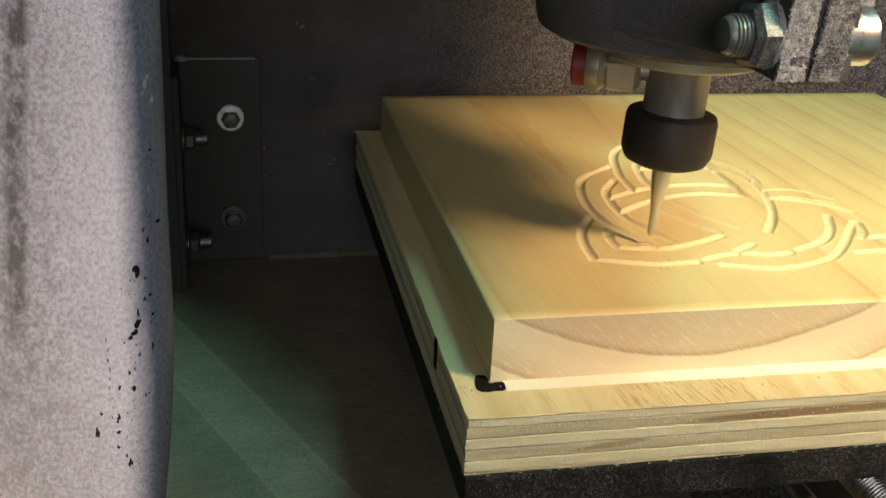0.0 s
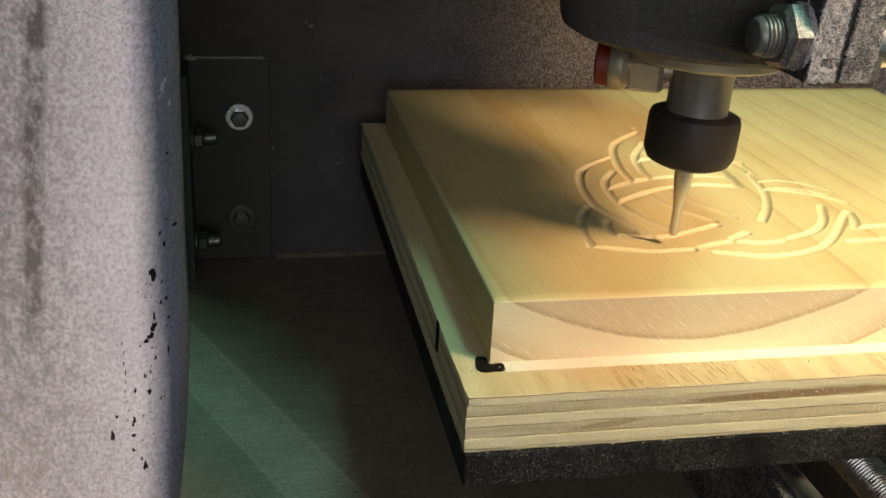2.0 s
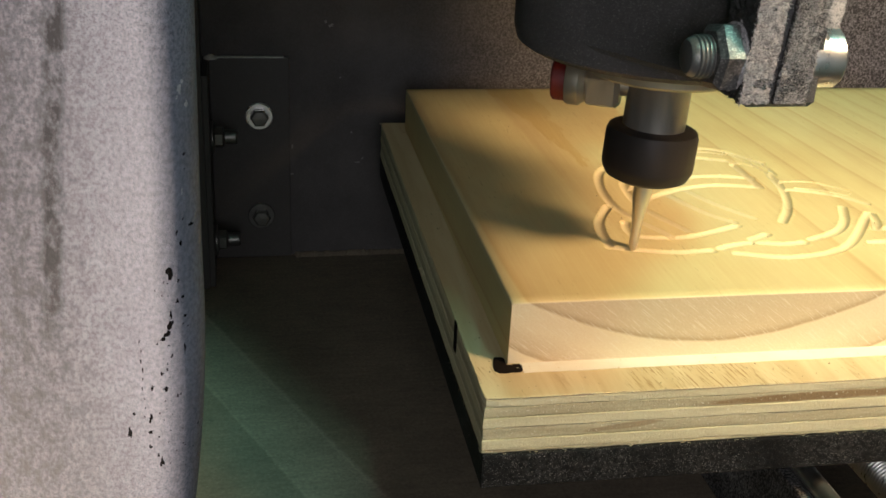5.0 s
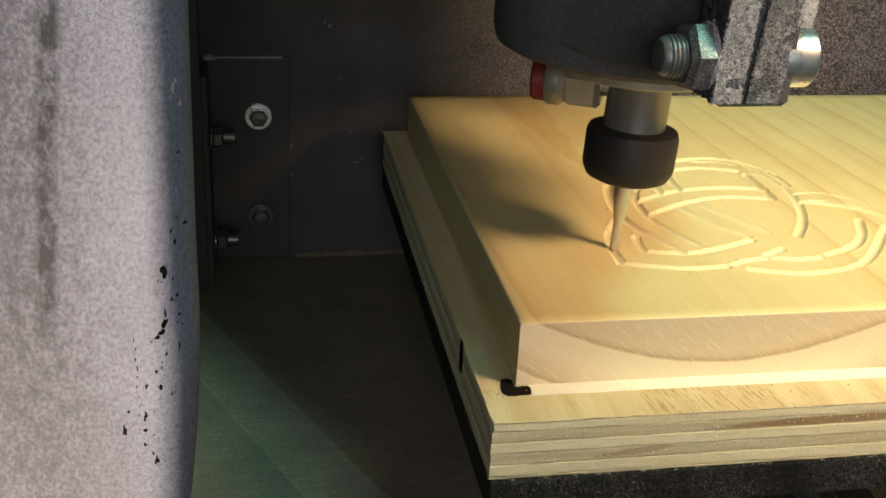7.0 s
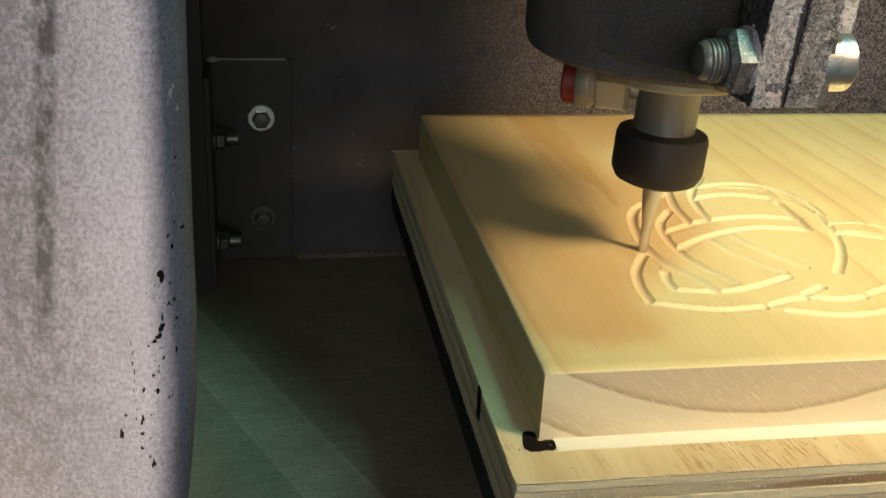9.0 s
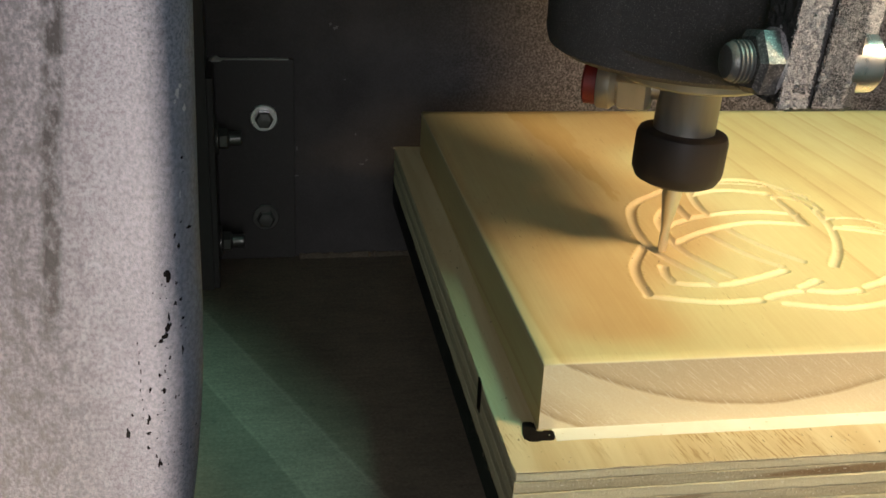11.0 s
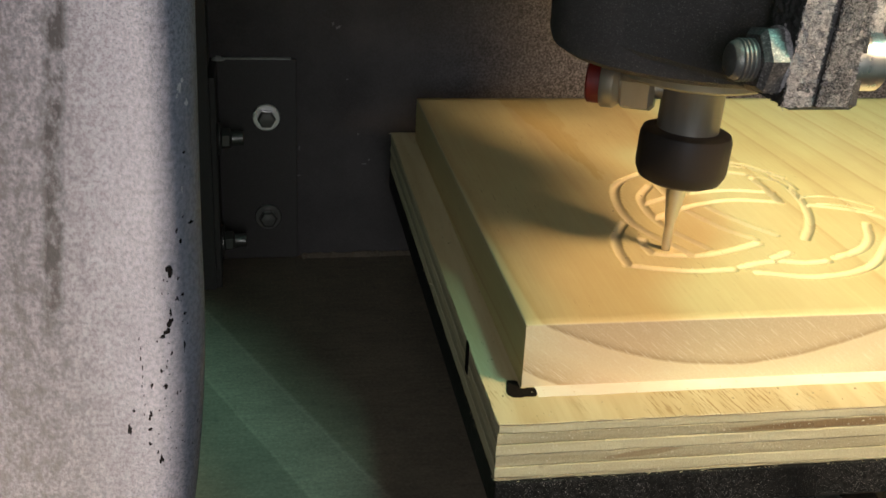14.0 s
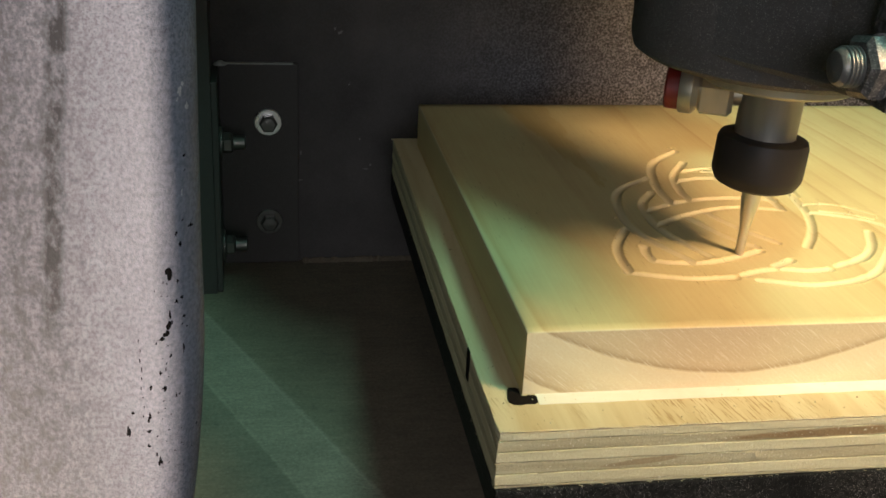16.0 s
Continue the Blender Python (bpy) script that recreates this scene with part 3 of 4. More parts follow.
def column():
    """The bent front edge of the housing, close to the camera: it swells a little and falls back towards its foot."""
    bm = bmesh.new()
    rows, x_edge = [], -0.0792
    for i in range(81):
        z = -0.10 + 0.34 * i / 80
        line = column_outline(z)
        x, y = line[-1]
        ring = [(x - 0.016, y + 0.030), (x - 0.003, y + 0.012), (x - 0.0004, y + 0.004)] + line[::-1] + [(-0.10, 0.0), (-0.10, y + 0.030)]
        rows.append([bm.verts.new((px, py, z)) for px, py in ring])
    n = len(rows[0])
    for a, b in zip(rows, rows[1:]):
        for k in range(n):
            j = (k + 1) % n
            bm.faces.new((a[k], a[j], b[j], b[k]))
    bm.faces.new(rows[-1])
    bm.faces.new(rows[0][::-1])
    bmesh.ops.recalc_face_normals(bm, faces=bm.faces[:])
    ob = part("column", bm, PAINT, None, smooth=True)
    ob.location = (x_edge, -0.1255, 0.0)
    tagged(ob, "grey hammered-paint front post with chipped rounded edge", "machine post", kind="structure")
    # knocks down to the dark metal, and a few pale scrapes: centre, half width and half height in millimetres
    rng = random.Random(21)
    knocks = [(-3.9, 76.1, 0.45, 1.0), (-2.9, 74.6, 0.18, 0.3), (-2.5, 72.2, 0.2, 0.25), (-3.2, 71.9, 0.15, 0.3), (-4.0, 70.1, 0.2, 0.6),
              (-4.1, 68.9, 0.45, 0.75), (-4.6, 67.6, 0.5, 0.35), (-5.2, 66.9, 0.3, 0.25), (-2.4, 69.5, 0.2, 0.25), (-5.9, 66.3, 0.15, 0.15),
              (-6.9, 59.9, 0.22, 0.4), (-5.2, 59.7, 0.3, 0.45), (-4.9, 62.4, 0.15, 0.3), (-5.6, 61.9, 0.2, 0.3), (-7.4, 55.3, 0.25, 0.6), (-7.5, 53.2, 0.3, 0.3),
              (-7.7, 51.0, 0.25, 0.35), (-6.3, 48.4, 0.3, 0.7), (-6.7, 49.6, 0.15, 0.3), (-10.1, 53.4, 0.22, 0.7), (-9.4, 56.2, 0.18, 0.25),
              (-1.5, 90.7, 0.15, 0.2), (-1.5, 88.9, 0.1, 0.15), (-1.1, 81.4, 0.3, 0.25), (-2.8, 81.0, 0.14, 0.4), (-2.4, 79.4, 0.14, 0.4), (-2.0, 82.6, 0.1, 0.15),
              (-3.8, 58.2, 0.12, 0.3), (-4.2, 64.3, 0.15, 0.25), (-2.6, 65.0, 0.12, 1.0)]
    knocks += [(-8.0 + rng.uniform(-0.15, 0.15), z, 0.07, rng.uniform(0.25, 0.6)) for z in (66.8, 65.3, 63.9, 62.6, 61.2, 59.9, 58.4, 57.0, 55.6)]
    knocks += [(rng.gauss(-4.6, 1.2), rng.uniform(46, 75), rng.uniform(0.05, 0.11), rng.uniform(0.06, 0.16)) for _ in range(34)]
    pale = [(-1.6, 98.8, 0.22, 0.55), (-1.3, 99.6, 0.16, 0.3), (-0.95, 96.8, 0.2, 0.4), (-1.9, 97.8, 0.14, 0.3), (-1.9, 86.1, 0.07, 0.4)]
    for k, (mx, mz, w, h) in enumerate(knocks + pale):
        bm = bmesh.new()
        n = 11 if w > 0.12 else 7
        rim = []
        for i in range(n):
            a = 2 * math.pi * i / n
            f = rng.uniform(0.35, 1.45)
            px, pz = (mx + w * f * math.cos(a) + 0.25 * w * math.sin(a)) / 1000, (mz + h * f * math.sin(a)) / 1000
            rim.append((px, column_face(px, pz), pz))
        lo, hi = [[bm.verts.new((px, py + d, pz)) for px, py, pz in rim] for d in (0.0002, -0.00004)]
        mid = bm.verts.new((sum(p[0] for p in rim) / n, sum(p[1] for p in rim) / n - 0.00006, sum(p[2] for p in rim) / n))
        for i in range(n):
            bm.faces.new((hi[i - 1], hi[i], mid)), bm.faces.new((lo[i - 1], lo[i], hi[i], hi[i - 1]))
        bmesh.ops.recalc_face_normals(bm, faces=bm.faces[:])
        part("paint_chip", bm, BARE_METAL if k < len(knocks) else PALE_SCRAPE, ob)


def hex_bolt(parent, at, turn, name="bolt", stub=0.0, washer=None):
    """A washer, a domed hexagon head, and a threaded stub where one shows. It points along the turned z axis."""
    m = Matrix.Translation(at) @ turn
    b = part(name, lathe([(0, 0.0), (0.0041, 0.0), (0.0045, 0.0006), (0.0045, 0.0034), (0.0036, 0.0042), (0, 0.0044)], flats=6, m=m @ Matrix.Translation((0, 0, 0.0014))), BOLT_DULL, parent, "bright zinc hexagon bolt")
    part("washer", lathe([(0, 0), (0.0066, 0), (0.0068, 0.0004), (0.0068, 0.0011), (0.0064, 0.0014), (0, 0.0014)], 40, m), washer or BOLT_DULL, b, smooth=True)
    if stub:
        part("thread", lathe([(0, 0.0), (0.003, 0.0), (0.003, stub), (0.0024, stub + 0.0006), (0, stub + 0.0006)], 20, m @ Matrix.Translation((0, 0, 0.0058))), BOLT_DULL, b, smooth=True)
    return b


def bracket():
    top = 0.006
    th = thing("corner_bracket", "black steel corner bracket bolted to back and side wall", "bracket", pose(SIDE_X, BACK_Y, FLOOR_Z))
    h = top - FLOOR_Z
    part("back_plate", box((0.003, -0.003, 0.0005), (0.0415, 0, h), 0.0006), BRACKET_DARK, th)
    part("side_plate", box((0, -0.0375, 0.0005), (0.003, 0, h), 0.0006), BRACKET_DARK, th)
    part("dust_heap", lathe([(0, 0), (0.0034, 0), (0.0026, 0.0010), (0.0012, 0.0019), (0, 0.0021)], 9, Matrix.Translation((0.0040, -0.0040, h))), PALE_DUST, th, "small heap of pale dust", smooth=True)
    part("dust_line", box((0.001, -0.0036, h), (0.039, -0.0006, h + 0.0006), 0.0003), PALE_DUST, th, "line of pale dust on the top edge")
    face = Matrix.Rotation(radians(90), 4, "X")
    for z in (0.077, 0.024):
        hex_bolt(th, (0.0265, -0.003, z), face, washer=CHROME if z > 0.05 else None)
        hex_bolt(th, (0.003, -0.024, z - 0.004), Matrix.Scale(1.15, 4) @ ALONG_X, stub=0.0045)


# ---- the moving table with the workpiece ----
def table():
    th = thing("machine_table", "black dusty machine table of thick flat plate", "machine table")
    part("plate", box((-0.0100, -0.0185, -0.0490), (0.300, 0.238, -0.0379), 0.0007), TABLE_BLACK, th)
    for x in (0.093, 0.231):
        for y in (0.070, 0.190):
            part("carriage", box((x - 0.012, y - 0.022, -0.0618), (x + 0.012, y + 0.022, -0.049), 0.001), BRACKET_DARK, th, "black linear bearing carriage")
    part("nut_housing", box((0.1285 - 0.014, 0.105, -0.080), (0.1285 + 0.014, 0.145, -0.049), 0.001), BRACKET_DARK, th)
    return th


def rails():
    for x in (0.093, 0.231):
        th = thing("linear_rail", "bright round steel rail on a dusty black riser", "linear rail", pose(x, 0, FLOOR_Z), group="table rails")
        part("riser", box((-0.0015, -0.262, 0.0003), (0.0075, 0.262, 0.0375), 0.0012), RISER_DUST, th, "black riser bar caked with dust")
        part("rail", lathe([(0, -0.262), (0.0030, -0.262), (0.0030, 0.262), (0, 0.262)], 32, Matrix.Translation((0.0050, 0, 0.0395)) @ ALONG_Y), RAIL_STEEL, th, smooth=True)
    th = thing("ball_screw", "bright threaded ball screw that drives the table", "ball screw", pose(0.1285, 0, -0.0665))
    # one long helical ridge round a core
    bm = bmesh.new()
    turns, step, per = 392, 0.0013, 12
    rows = []
    for i in range(turns * per + 1):
        a, y = 2 * math.pi * i / per, -0.25 + step * i / per
        row = []
        for r, dy in ((0.0060, -0.00060), (0.0067, -0.00020), (0.0067, 0.00020), (0.0060, 0.00060)):
            row.append(bm.verts.new((r * math.cos(a), y + dy, r * math.sin(a))))
        rows.append(row)
    for a, b in zip(rows, rows[1:]):
        for k in range(3):
            bm.faces.new((a[k], b[k], b[k + 1], a[k + 1]))
    part("thread", bm, SCREW_STEEL, th, smooth=True)
    part("core", lathe([(0, -0.255), (0.0061, -0.255), (0.0061, 0.262), (0, 0.262)], 24, ALONG_Y), SCREW_STEEL, th, smooth=True)
    part("bearing_block", box((-0.020, 0.262, -0.0332), (0.020, 0.2718, 0.016), 0.001), BRACKET_DARK, th)
    part("bearing_block", box((-0.020, -0.275, -0.0332), (0.020, -0.255, 0.016), 0.001), BRACKET_DARK, th)


def ply_sheet():
    """Plywood spoil board: crossed plies with thin glue joints, the edges a little uneven."""
    th = thing("plywood_sheet", "pale plywood spoil board lying on the black table", "plywood")
    x0, x1, y0, y1 = -0.0103, 0.268, -0.0180, 0.2335
    levels = (-0.0197, -0.0204, -0.0228, -0.0262, -0.0295, -0.0332, -0.0367, -0.0377)
    rng = random.Random(4)
    for i, (top, low) in enumerate(zip(levels, levels[1:])):
        bm = bmesh.new()
        gap = 0.00012
        nx, ny = 70, 60
        loop = [(x0 + (x1 - x0) * k / nx, y0) for k in range(nx)] + [(x1, y0 + (y1 - y0) * k / ny) for k in range(ny)]
        loop += [(x1 - (x1 - x0) * k / nx, y1) for k in range(nx)] + [(x0, y1 - (y1 - y0) * k / ny) for k in range(ny)]
        inset = (0.0, 0.00008, 0.00016, 0.0, 0.00018, 0.0, 0.0001)[i]
        rings = []
        for z, cut in ((top, 0.00018), (top - 0.0002, 0.0), (low + gap + 0.0003, 0.0), (low + gap, 0.0002)):
            ring = []
            for px, py in loop:
                j = rng.uniform(-1, 1) * 0.00012
                c = cut + inset + j
                cx, cy = (x0 + x1) / 2, (y0 + y1) / 2
                if px < x0 + 1e-6 and py < y0 + 1e-6 and i < 2:
                    c += 0.0005
                qx = px + (c if px < x0 + 1e-6 else -c if px > x1 - 1e-6 else 0)
                qy = py + (c if py < y0 + 1e-6 else -c if py > y1 - 1e-6 else 0)
                ring.append(bm.verts.new((qx, qy, z + (rng.uniform(-1, 1) * 0.00008 if cut else 0))))
            rings.append(ring)
        n = len(loop)
        for a, b in zip(rings, rings[1:]):
            for k in range(n):
                bm.faces.new((a[k], b[k], b[(k + 1) % n], a[(k + 1) % n]))
        bm.faces.new(rings[0]), bm.faces.new(rings[-1][::-1])
        bmesh.ops.recalc_face_normals(bm, faces=bm.faces[:])
        part("ply", bm, (VENEER, PLY_LONG, PLY_END, PLY_LONG, PLY_END, PLY_LONG, PLY_END)[i], th)
    # felt pen: a corner mark on the face and a short stroke on the edge
    z = -0.0197
    ell = [(-0.0036, 0.0030), (-0.0031, 0.0038), (-0.0012, 0.0037), (-0.0004, 0.0030), (-0.0005, -0.0007), (0.0010, -0.0009), (0.0012, -0.0005), (0.0033, -0.0006), (0.0038, -0.0014), (0.0036, -0.0040), (0.0026, -0.0050), (0.0002, -0.0048), (-0.0014, -0.0052), (-0.0034, -0.0050), (-0.0046, -0.0036), (-0.0046, -0.0018)]
    bm = bmesh.new()
    rings = [[bm.verts.new((px, py, pz)) for px, py in ell] for pz in (z - 0.0003, z + 0.00022)]
    for k in range(len(ell)):
        bm.faces.new((rings[0][k], rings[0][k - 1], rings[1][k - 1], rings[1][k]))
    bm.faces.new(rings[1])
    bmesh.ops.recalc_face_normals(bm, faces=bm.faces[:])
    part("pen_mark", bm, INK, th, "black felt pen corner mark")
    part("pen_mark", box((x0 - 0.0003, 0.0246, z - 0.0098), (x0 + 0.0002, 0.0280, z + 0.0002), 0.0002), INK, th, "black felt pen stroke on the edge")
    rng2 = random.Random(9)
    for px, py, pz, turn in ((x0 - 0.0006, 0.0945, -0.0330, 0.6), (x0 - 0.0003, 0.0925, -0.0338, 1.9), (x0 - 0.0002, 0.2300, -0.0194, 0.4)):
        bm = sliver(0.0024, 0.0007, rng2)
        bmesh.ops.transform(bm, matrix=Matrix.Translation((px, py, pz)) @ Euler((0.3, turn, 0.4)).to_matrix().to_4x4(), verts=bm.verts[:])
        part("splinter", bm, CRUMBS, th)
    # torn fibres along the sawn front and left edges
    bm = bmesh.new()
    for k in range(700):
        lv = rng.choice(levels)
        px, left = (x0 + rng.random() * 0.20, rng.random() < 0.18)
        ln, wd = rng.uniform(0.0003, 0.0016), rng.uniform(0.00007, 0.0002)
        c = Vector((x0 - 0.00005, y0 + rng.random() * 0.20, lv)) if left else Vector((px, y0 - 0.00005, lv + rng.uniform(-0.0003, 0.0002)))
        m = Matrix.Translation(c) @ Euler((rng.uniform(-0.5, 0.5), rng.uniform(-0.35, 0.35), (1.57 if left else 0) + rng.uniform(-0.5, 0.5))).to_matrix().to_4x4() @ Matrix.Diagonal((ln, wd, wd, 1))
        bmesh.ops.create_cone(bm, cap_ends=True, segments=4, radius1=0.5, radius2=0.15, depth=1.0, matrix=m @ Matrix.Rotation(radians(90), 4, "Y"))
    tagged(part("torn_fibre", bm, PLY_LONG, th, "pale torn wood fibres"), kind="stuff")
    return th


def paper_strip():
    """A thin strip that sticks out from under the board's front edge."""
    rng, bm = random.Random(8), bmesh.new()
    n, x0, x1 = 60, 0.0036, 0.2540
    rings = []
    for z in (-0.01972, -0.01952):
        front = [bm.verts.new((x0 + (x1 - x0) * k / n, -0.0054 + rng.uniform(-1, 1) * 0.00012, z)) for k in range(n + 1)]
        back = [bm.verts.new((x0 + (x1 - x0) * k / n, 0.004, z)) for k in range(n + 1)]
        rings.append(front + back[::-1])
    for k in range(len(rings[0])):
        bm.faces.new((rings[0][k - 1], rings[0][k], rings[1][k], rings[1][k - 1]))
    bm.faces.new(rings[0][::-1]), bm.faces.new(rings[1])
    bmesh.ops.recalc_face_normals(bm, faces=bm.faces[:])
    return tagged(part("paper_strip", bm, TAPE), "pale paper strip under the pine board's front edge", "paper strip")


def wood_chips():
    """Crumbs and short curls of pine left beside the cuts and on the plywood ledge."""
    rng, bm = random.Random(12), bmesh.new()
    spots = [q for s in knot_strokes() for q in bezier(s, 24)]
    ragged = [q for s in torn_strokes() for q in bezier(s, 30)]
    for k in range(420):
        if k % 2:
            p = rng.choice(ragged)
            c = Vector((p.x + rng.gauss(0, 0.0009), p.y + rng.gauss(0, 0.0009), 0.00014))
        elif k % 4:
            p = rng.choice(spots)
            c = Vector((p.x + rng.gauss(0, 0.0016), p.y + rng.gauss(0, 0.0016), 0.00012))
        else:
            c = Vector((rng.uniform(0.0, 0.20), rng.uniform(-0.0165, -0.001), -0.01958))
        s = rng.uniform(0.00012, 0.00042)
        m = Matrix.Translation(c) @ Euler([rng.uniform(0, 6.3) for _ in range(3)]).to_matrix().to_4x4() @ Matrix.Diagonal((s * rng.uniform(1, 2.6), s, s * 0.6, 1))
        bmesh.ops.create_icosphere(bm, subdivisions=1, radius=0.6, matrix=m)
    ob = part("wood_chips", bm, CRUMBS)
    return tagged(ob, "pale pine crumbs scattered round the fresh cuts", "wood chips", kind="stuff")


def bezier(points, n=60):
    """A smooth curve through two to four points."""
    p = [Vector((x / 1000, y / 1000)) for x, y in points]
    if len(p) == 2:
        return [p[0].lerp(p[1], i / n) for i in range(n + 1)]
    ext = [p[0] * 2 - p[1], *p, p[-1] * 2 - p[-2]]
    out = []
    for a, b, c, d in zip(ext, ext[1:], ext[2:], ext[3:]):
        for i in range(n // (len(p) - 1)):
            t = i / (n // (len(p) - 1))
            out.append(0.5 * (2 * b + (c - a) * t + (2 * a - 5 * b + 4 * c - d) * t * t + (3 * b - a - 3 * c + d) * t ** 3))
    return out + [p[-1]]


def knot_strokes():
    """The carved knot: interlaced loops, in millimetres on the board's face."""
    left = [((75.5, 121.6), (57.5, 104.1), (52.6, 71.2), (63.7, 42.2)), ((70.9, 105.3), (63.1, 91.6), (62.2, 69.0), (70.5, 47.5)),
            ((97.9, 153.3), (82.2, 137.0), (75.3, 113.0), (74.5, 95.2)), ((95.8, 138.8), (86.0, 122.7), (82.6, 107.3), (82.9, 97.9)),
            ((50.5, 71.2), (43.4, 58.2), (40.8, 46.6), (40.5, 37.8)), ((51.6, 55.7), (50.5, 50.2), (50.8, 44.2))]
    lens = [((63.9, 87.4), (80.6, 96.0), (99.8, 98.9), (114.8, 96.3)), ((62.8, 73.8), (78.2, 83.6), (95.8, 89.2), (113.8, 86.6)),
            ((75.0, 82.2), (79.0, 71.2), (83.8, 61.2), (89.4, 54.0)), ((84.2, 84.6), (87.8, 75.0), (93.2, 64.6), (98.2, 57.2)),
            ((114.1, 111.2), (114.3, 100.2), (113.9, 89.0)), ((90.8, 128.4), (104.4, 131.5), (116.3, 128.0), (126.6, 112.8)),
            ((85.7, 117.0), (95.0, 120.1), (103.7, 119.7), (113.2, 116.4))]
    low = [((40.0, 36.1), (49.5, 32.8), (60.0, 30.6), (72.4, 31.1)), ((50.8, 44.7), (56.1, 42.7), (66.4, 42.0), (73.9, 43.8)),
           ((75.4, 44.5), (82.1, 47.2), (89.3, 50.6)), ((75.8, 32.4), (81.7, 34.9), (88.5, 36.3)), ((89.5, 38.9), (96.5, 42.9)),
           ((91.1, 36.1), (98.3, 34.5), (106.0, 35.4))]
    right = [((109.8, 37.6), (121.6, 43.6), (129.7, 52.6), (135.6, 65.2)), ((79.2, 28.4), (97.5, 24.3), (119.2, 31.8), (142.2, 58.8)),
             ((107.0, 53.1), (115.0, 65.8), (121.4, 82.6), (124.1, 100.3)), ((122.0, 83.9), (131.5, 80.3), (139.8, 75.7), (146.4, 67.8)),
             ((136.8, 44.6), (143.8, 45.7), (158.2, 46.8)), ((129.2, 33.9), (136.1, 34.4), (156.4, 35.6)), ((142.8, 58.7), (141.6, 53.5), (137.7, 45.0))]
    return left + lens + low + right


def torn_strokes():
    """Shallow, ragged runs of the tool, where the fibres tore along the far side of the knot."""
    return [((118.0, 123.4), (121.8, 112.5), (123.6, 102.2), (123.2, 91.0)), ((116.3, 127.2), (123.5, 119.0), (126.6, 108.0), (126.4, 99.0)), ((123.4, 91.4), (133.3, 91.5), (140.0, 87.9), (146.5, 80.6)),
            ((127.5, 84.6), (136.0, 82.0), (143.5, 76.2)), ((105.5, 117.6), (113.2, 114.9), (121.6, 109.3)), ((99.0, 127.8), (108.0, 126.9), (116.0, 123.8))]


def pine_board():
    """The board's face is a fine relief: the tool's round-bottomed grooves cut into it, with slightly raised torn rims."""
    wx, wy, h, e = 0.2500, 0.2232, 0.0196, 0.0005
    fine = 0.00030
    xs = np.concatenate([np.linspace(e, 0.036, 10)[:-1], np.arange(0.036, 0.165, fine), np.linspace(0.165, wx - e, 22)])
    ys = np.concatenate([np.linspace(e, 0.019, 6)[:-1], np.arange(0.019, 0.157, fine), np.linspace(0.157, wy - e, 16)])
    X, Y = np.meshgrid(xs, ys, indexing="ij")
    D = np.full(X.shape, 1.0)
    runs = [(s, 1.0) for s in knot_strokes()] + [(s, 2.1) for s in torn_strokes()]
    for s, narrow in runs:
        p = bezier(s)
        for a, b in zip(p, p[1:]):
            lo = (min(a.x, b.x) - 0.004, min(a.y, b.y) - 0.004)
            hi = (max(a.x, b.x) + 0.004, max(a.y, b.y) + 0.004)
            i0, i1 = np.searchsorted(xs, (lo[0], hi[0]))
            j0, j1 = np.searchsorted(ys, (lo[1], hi[1]))
            gx, gy = X[i0:i1, j0:j1], Y[i0:i1, j0:j1]
            dx, dy = b.x - a.x, b.y - a.y
            t = np.clip(((gx - a.x) * dx + (gy - a.y) * dy) / max(dx * dx + dy * dy, 1e-12), 0, 1)
            D[i0:i1, j0:j1] = np.minimum(D[i0:i1, j0:j1], narrow * np.hypot(gx - a.x - t * dx, gy - a.y - t * dy))
    rng = np.random.default_rng(3)
    rough = rng.normal(0, 1, X.shape)
    for _ in range(3):
        rough = (rough + np.roll(rough, 1, 0) + np.roll(rough, -1, 0) + np.roll(rough, 1, 1) + np.roll(rough, -1, 1)) / 3.2
    w = 0.00170 + np.clip(rough, -2.0, 2.0) * 0.000035
    Z = np.where(D < w, -0.00092 * np.clip(1 - (D / w) ** 2.1, 0, 1), 0.0)
    rim = np.exp(-((D - w - 0.0004) / 0.00045) ** 2)
    Z += rim * 0.00010 * np.clip(rough + 0.6, 0, 2) * (D >= w)
    Z += np.where(D < w, rough * 0.00002, 0)
    nx, ny = X.shape
    verts = np.stack([X.ravel(), Y.ravel(), Z.ravel()], 1).tolist()
    idx = np.arange(nx * ny).reshape(nx, ny)
    faces = np.stack([idx[:-1, :-1].ravel(), idx[1:, :-1].ravel(), idx[1:, 1:].ravel(), idx[:-1, 1:].ravel()], 1).tolist()
    border = list(idx[:-1, 0]) + list(idx[-1, :-1]) + list(idx[1:, -1][::-1]) + list(idx[0, 1:][::-1])
    ring = [int(i) for i in border]
    for off, z in ((e, -e), (e, -h)):
        nxt = []
        for i in border:
            x, y, _ = verts[i]
            x += -off if x < e * 1.5 else off if x > wx - e * 1.5 else 0
            y += -off if y < e * 1.5 else off if y > wy - e * 1.5 else 0
            nxt.append(len(verts))
            verts.append((x, y, z))
        for k in range(len(ring)):
            j = (k + 1) % len(ring)
            faces.append((ring[j], ring[k], nxt[k], nxt[j]))
        ring = nxt
    faces.append(ring[::-1])
    me = bpy.data.meshes.new("pine_board")
    me.from_pydata(verts, [], faces)
    me.materials.append(PINE)
    for p in me.polygons:
        p.use_smooth = len(p.vertices) == 4 and abs(p.normal.z) > 0.1
    ob = new("pine_board", me)
    return tagged(ob, "pale pine board with a knot pattern carved in its face", "wooden board")


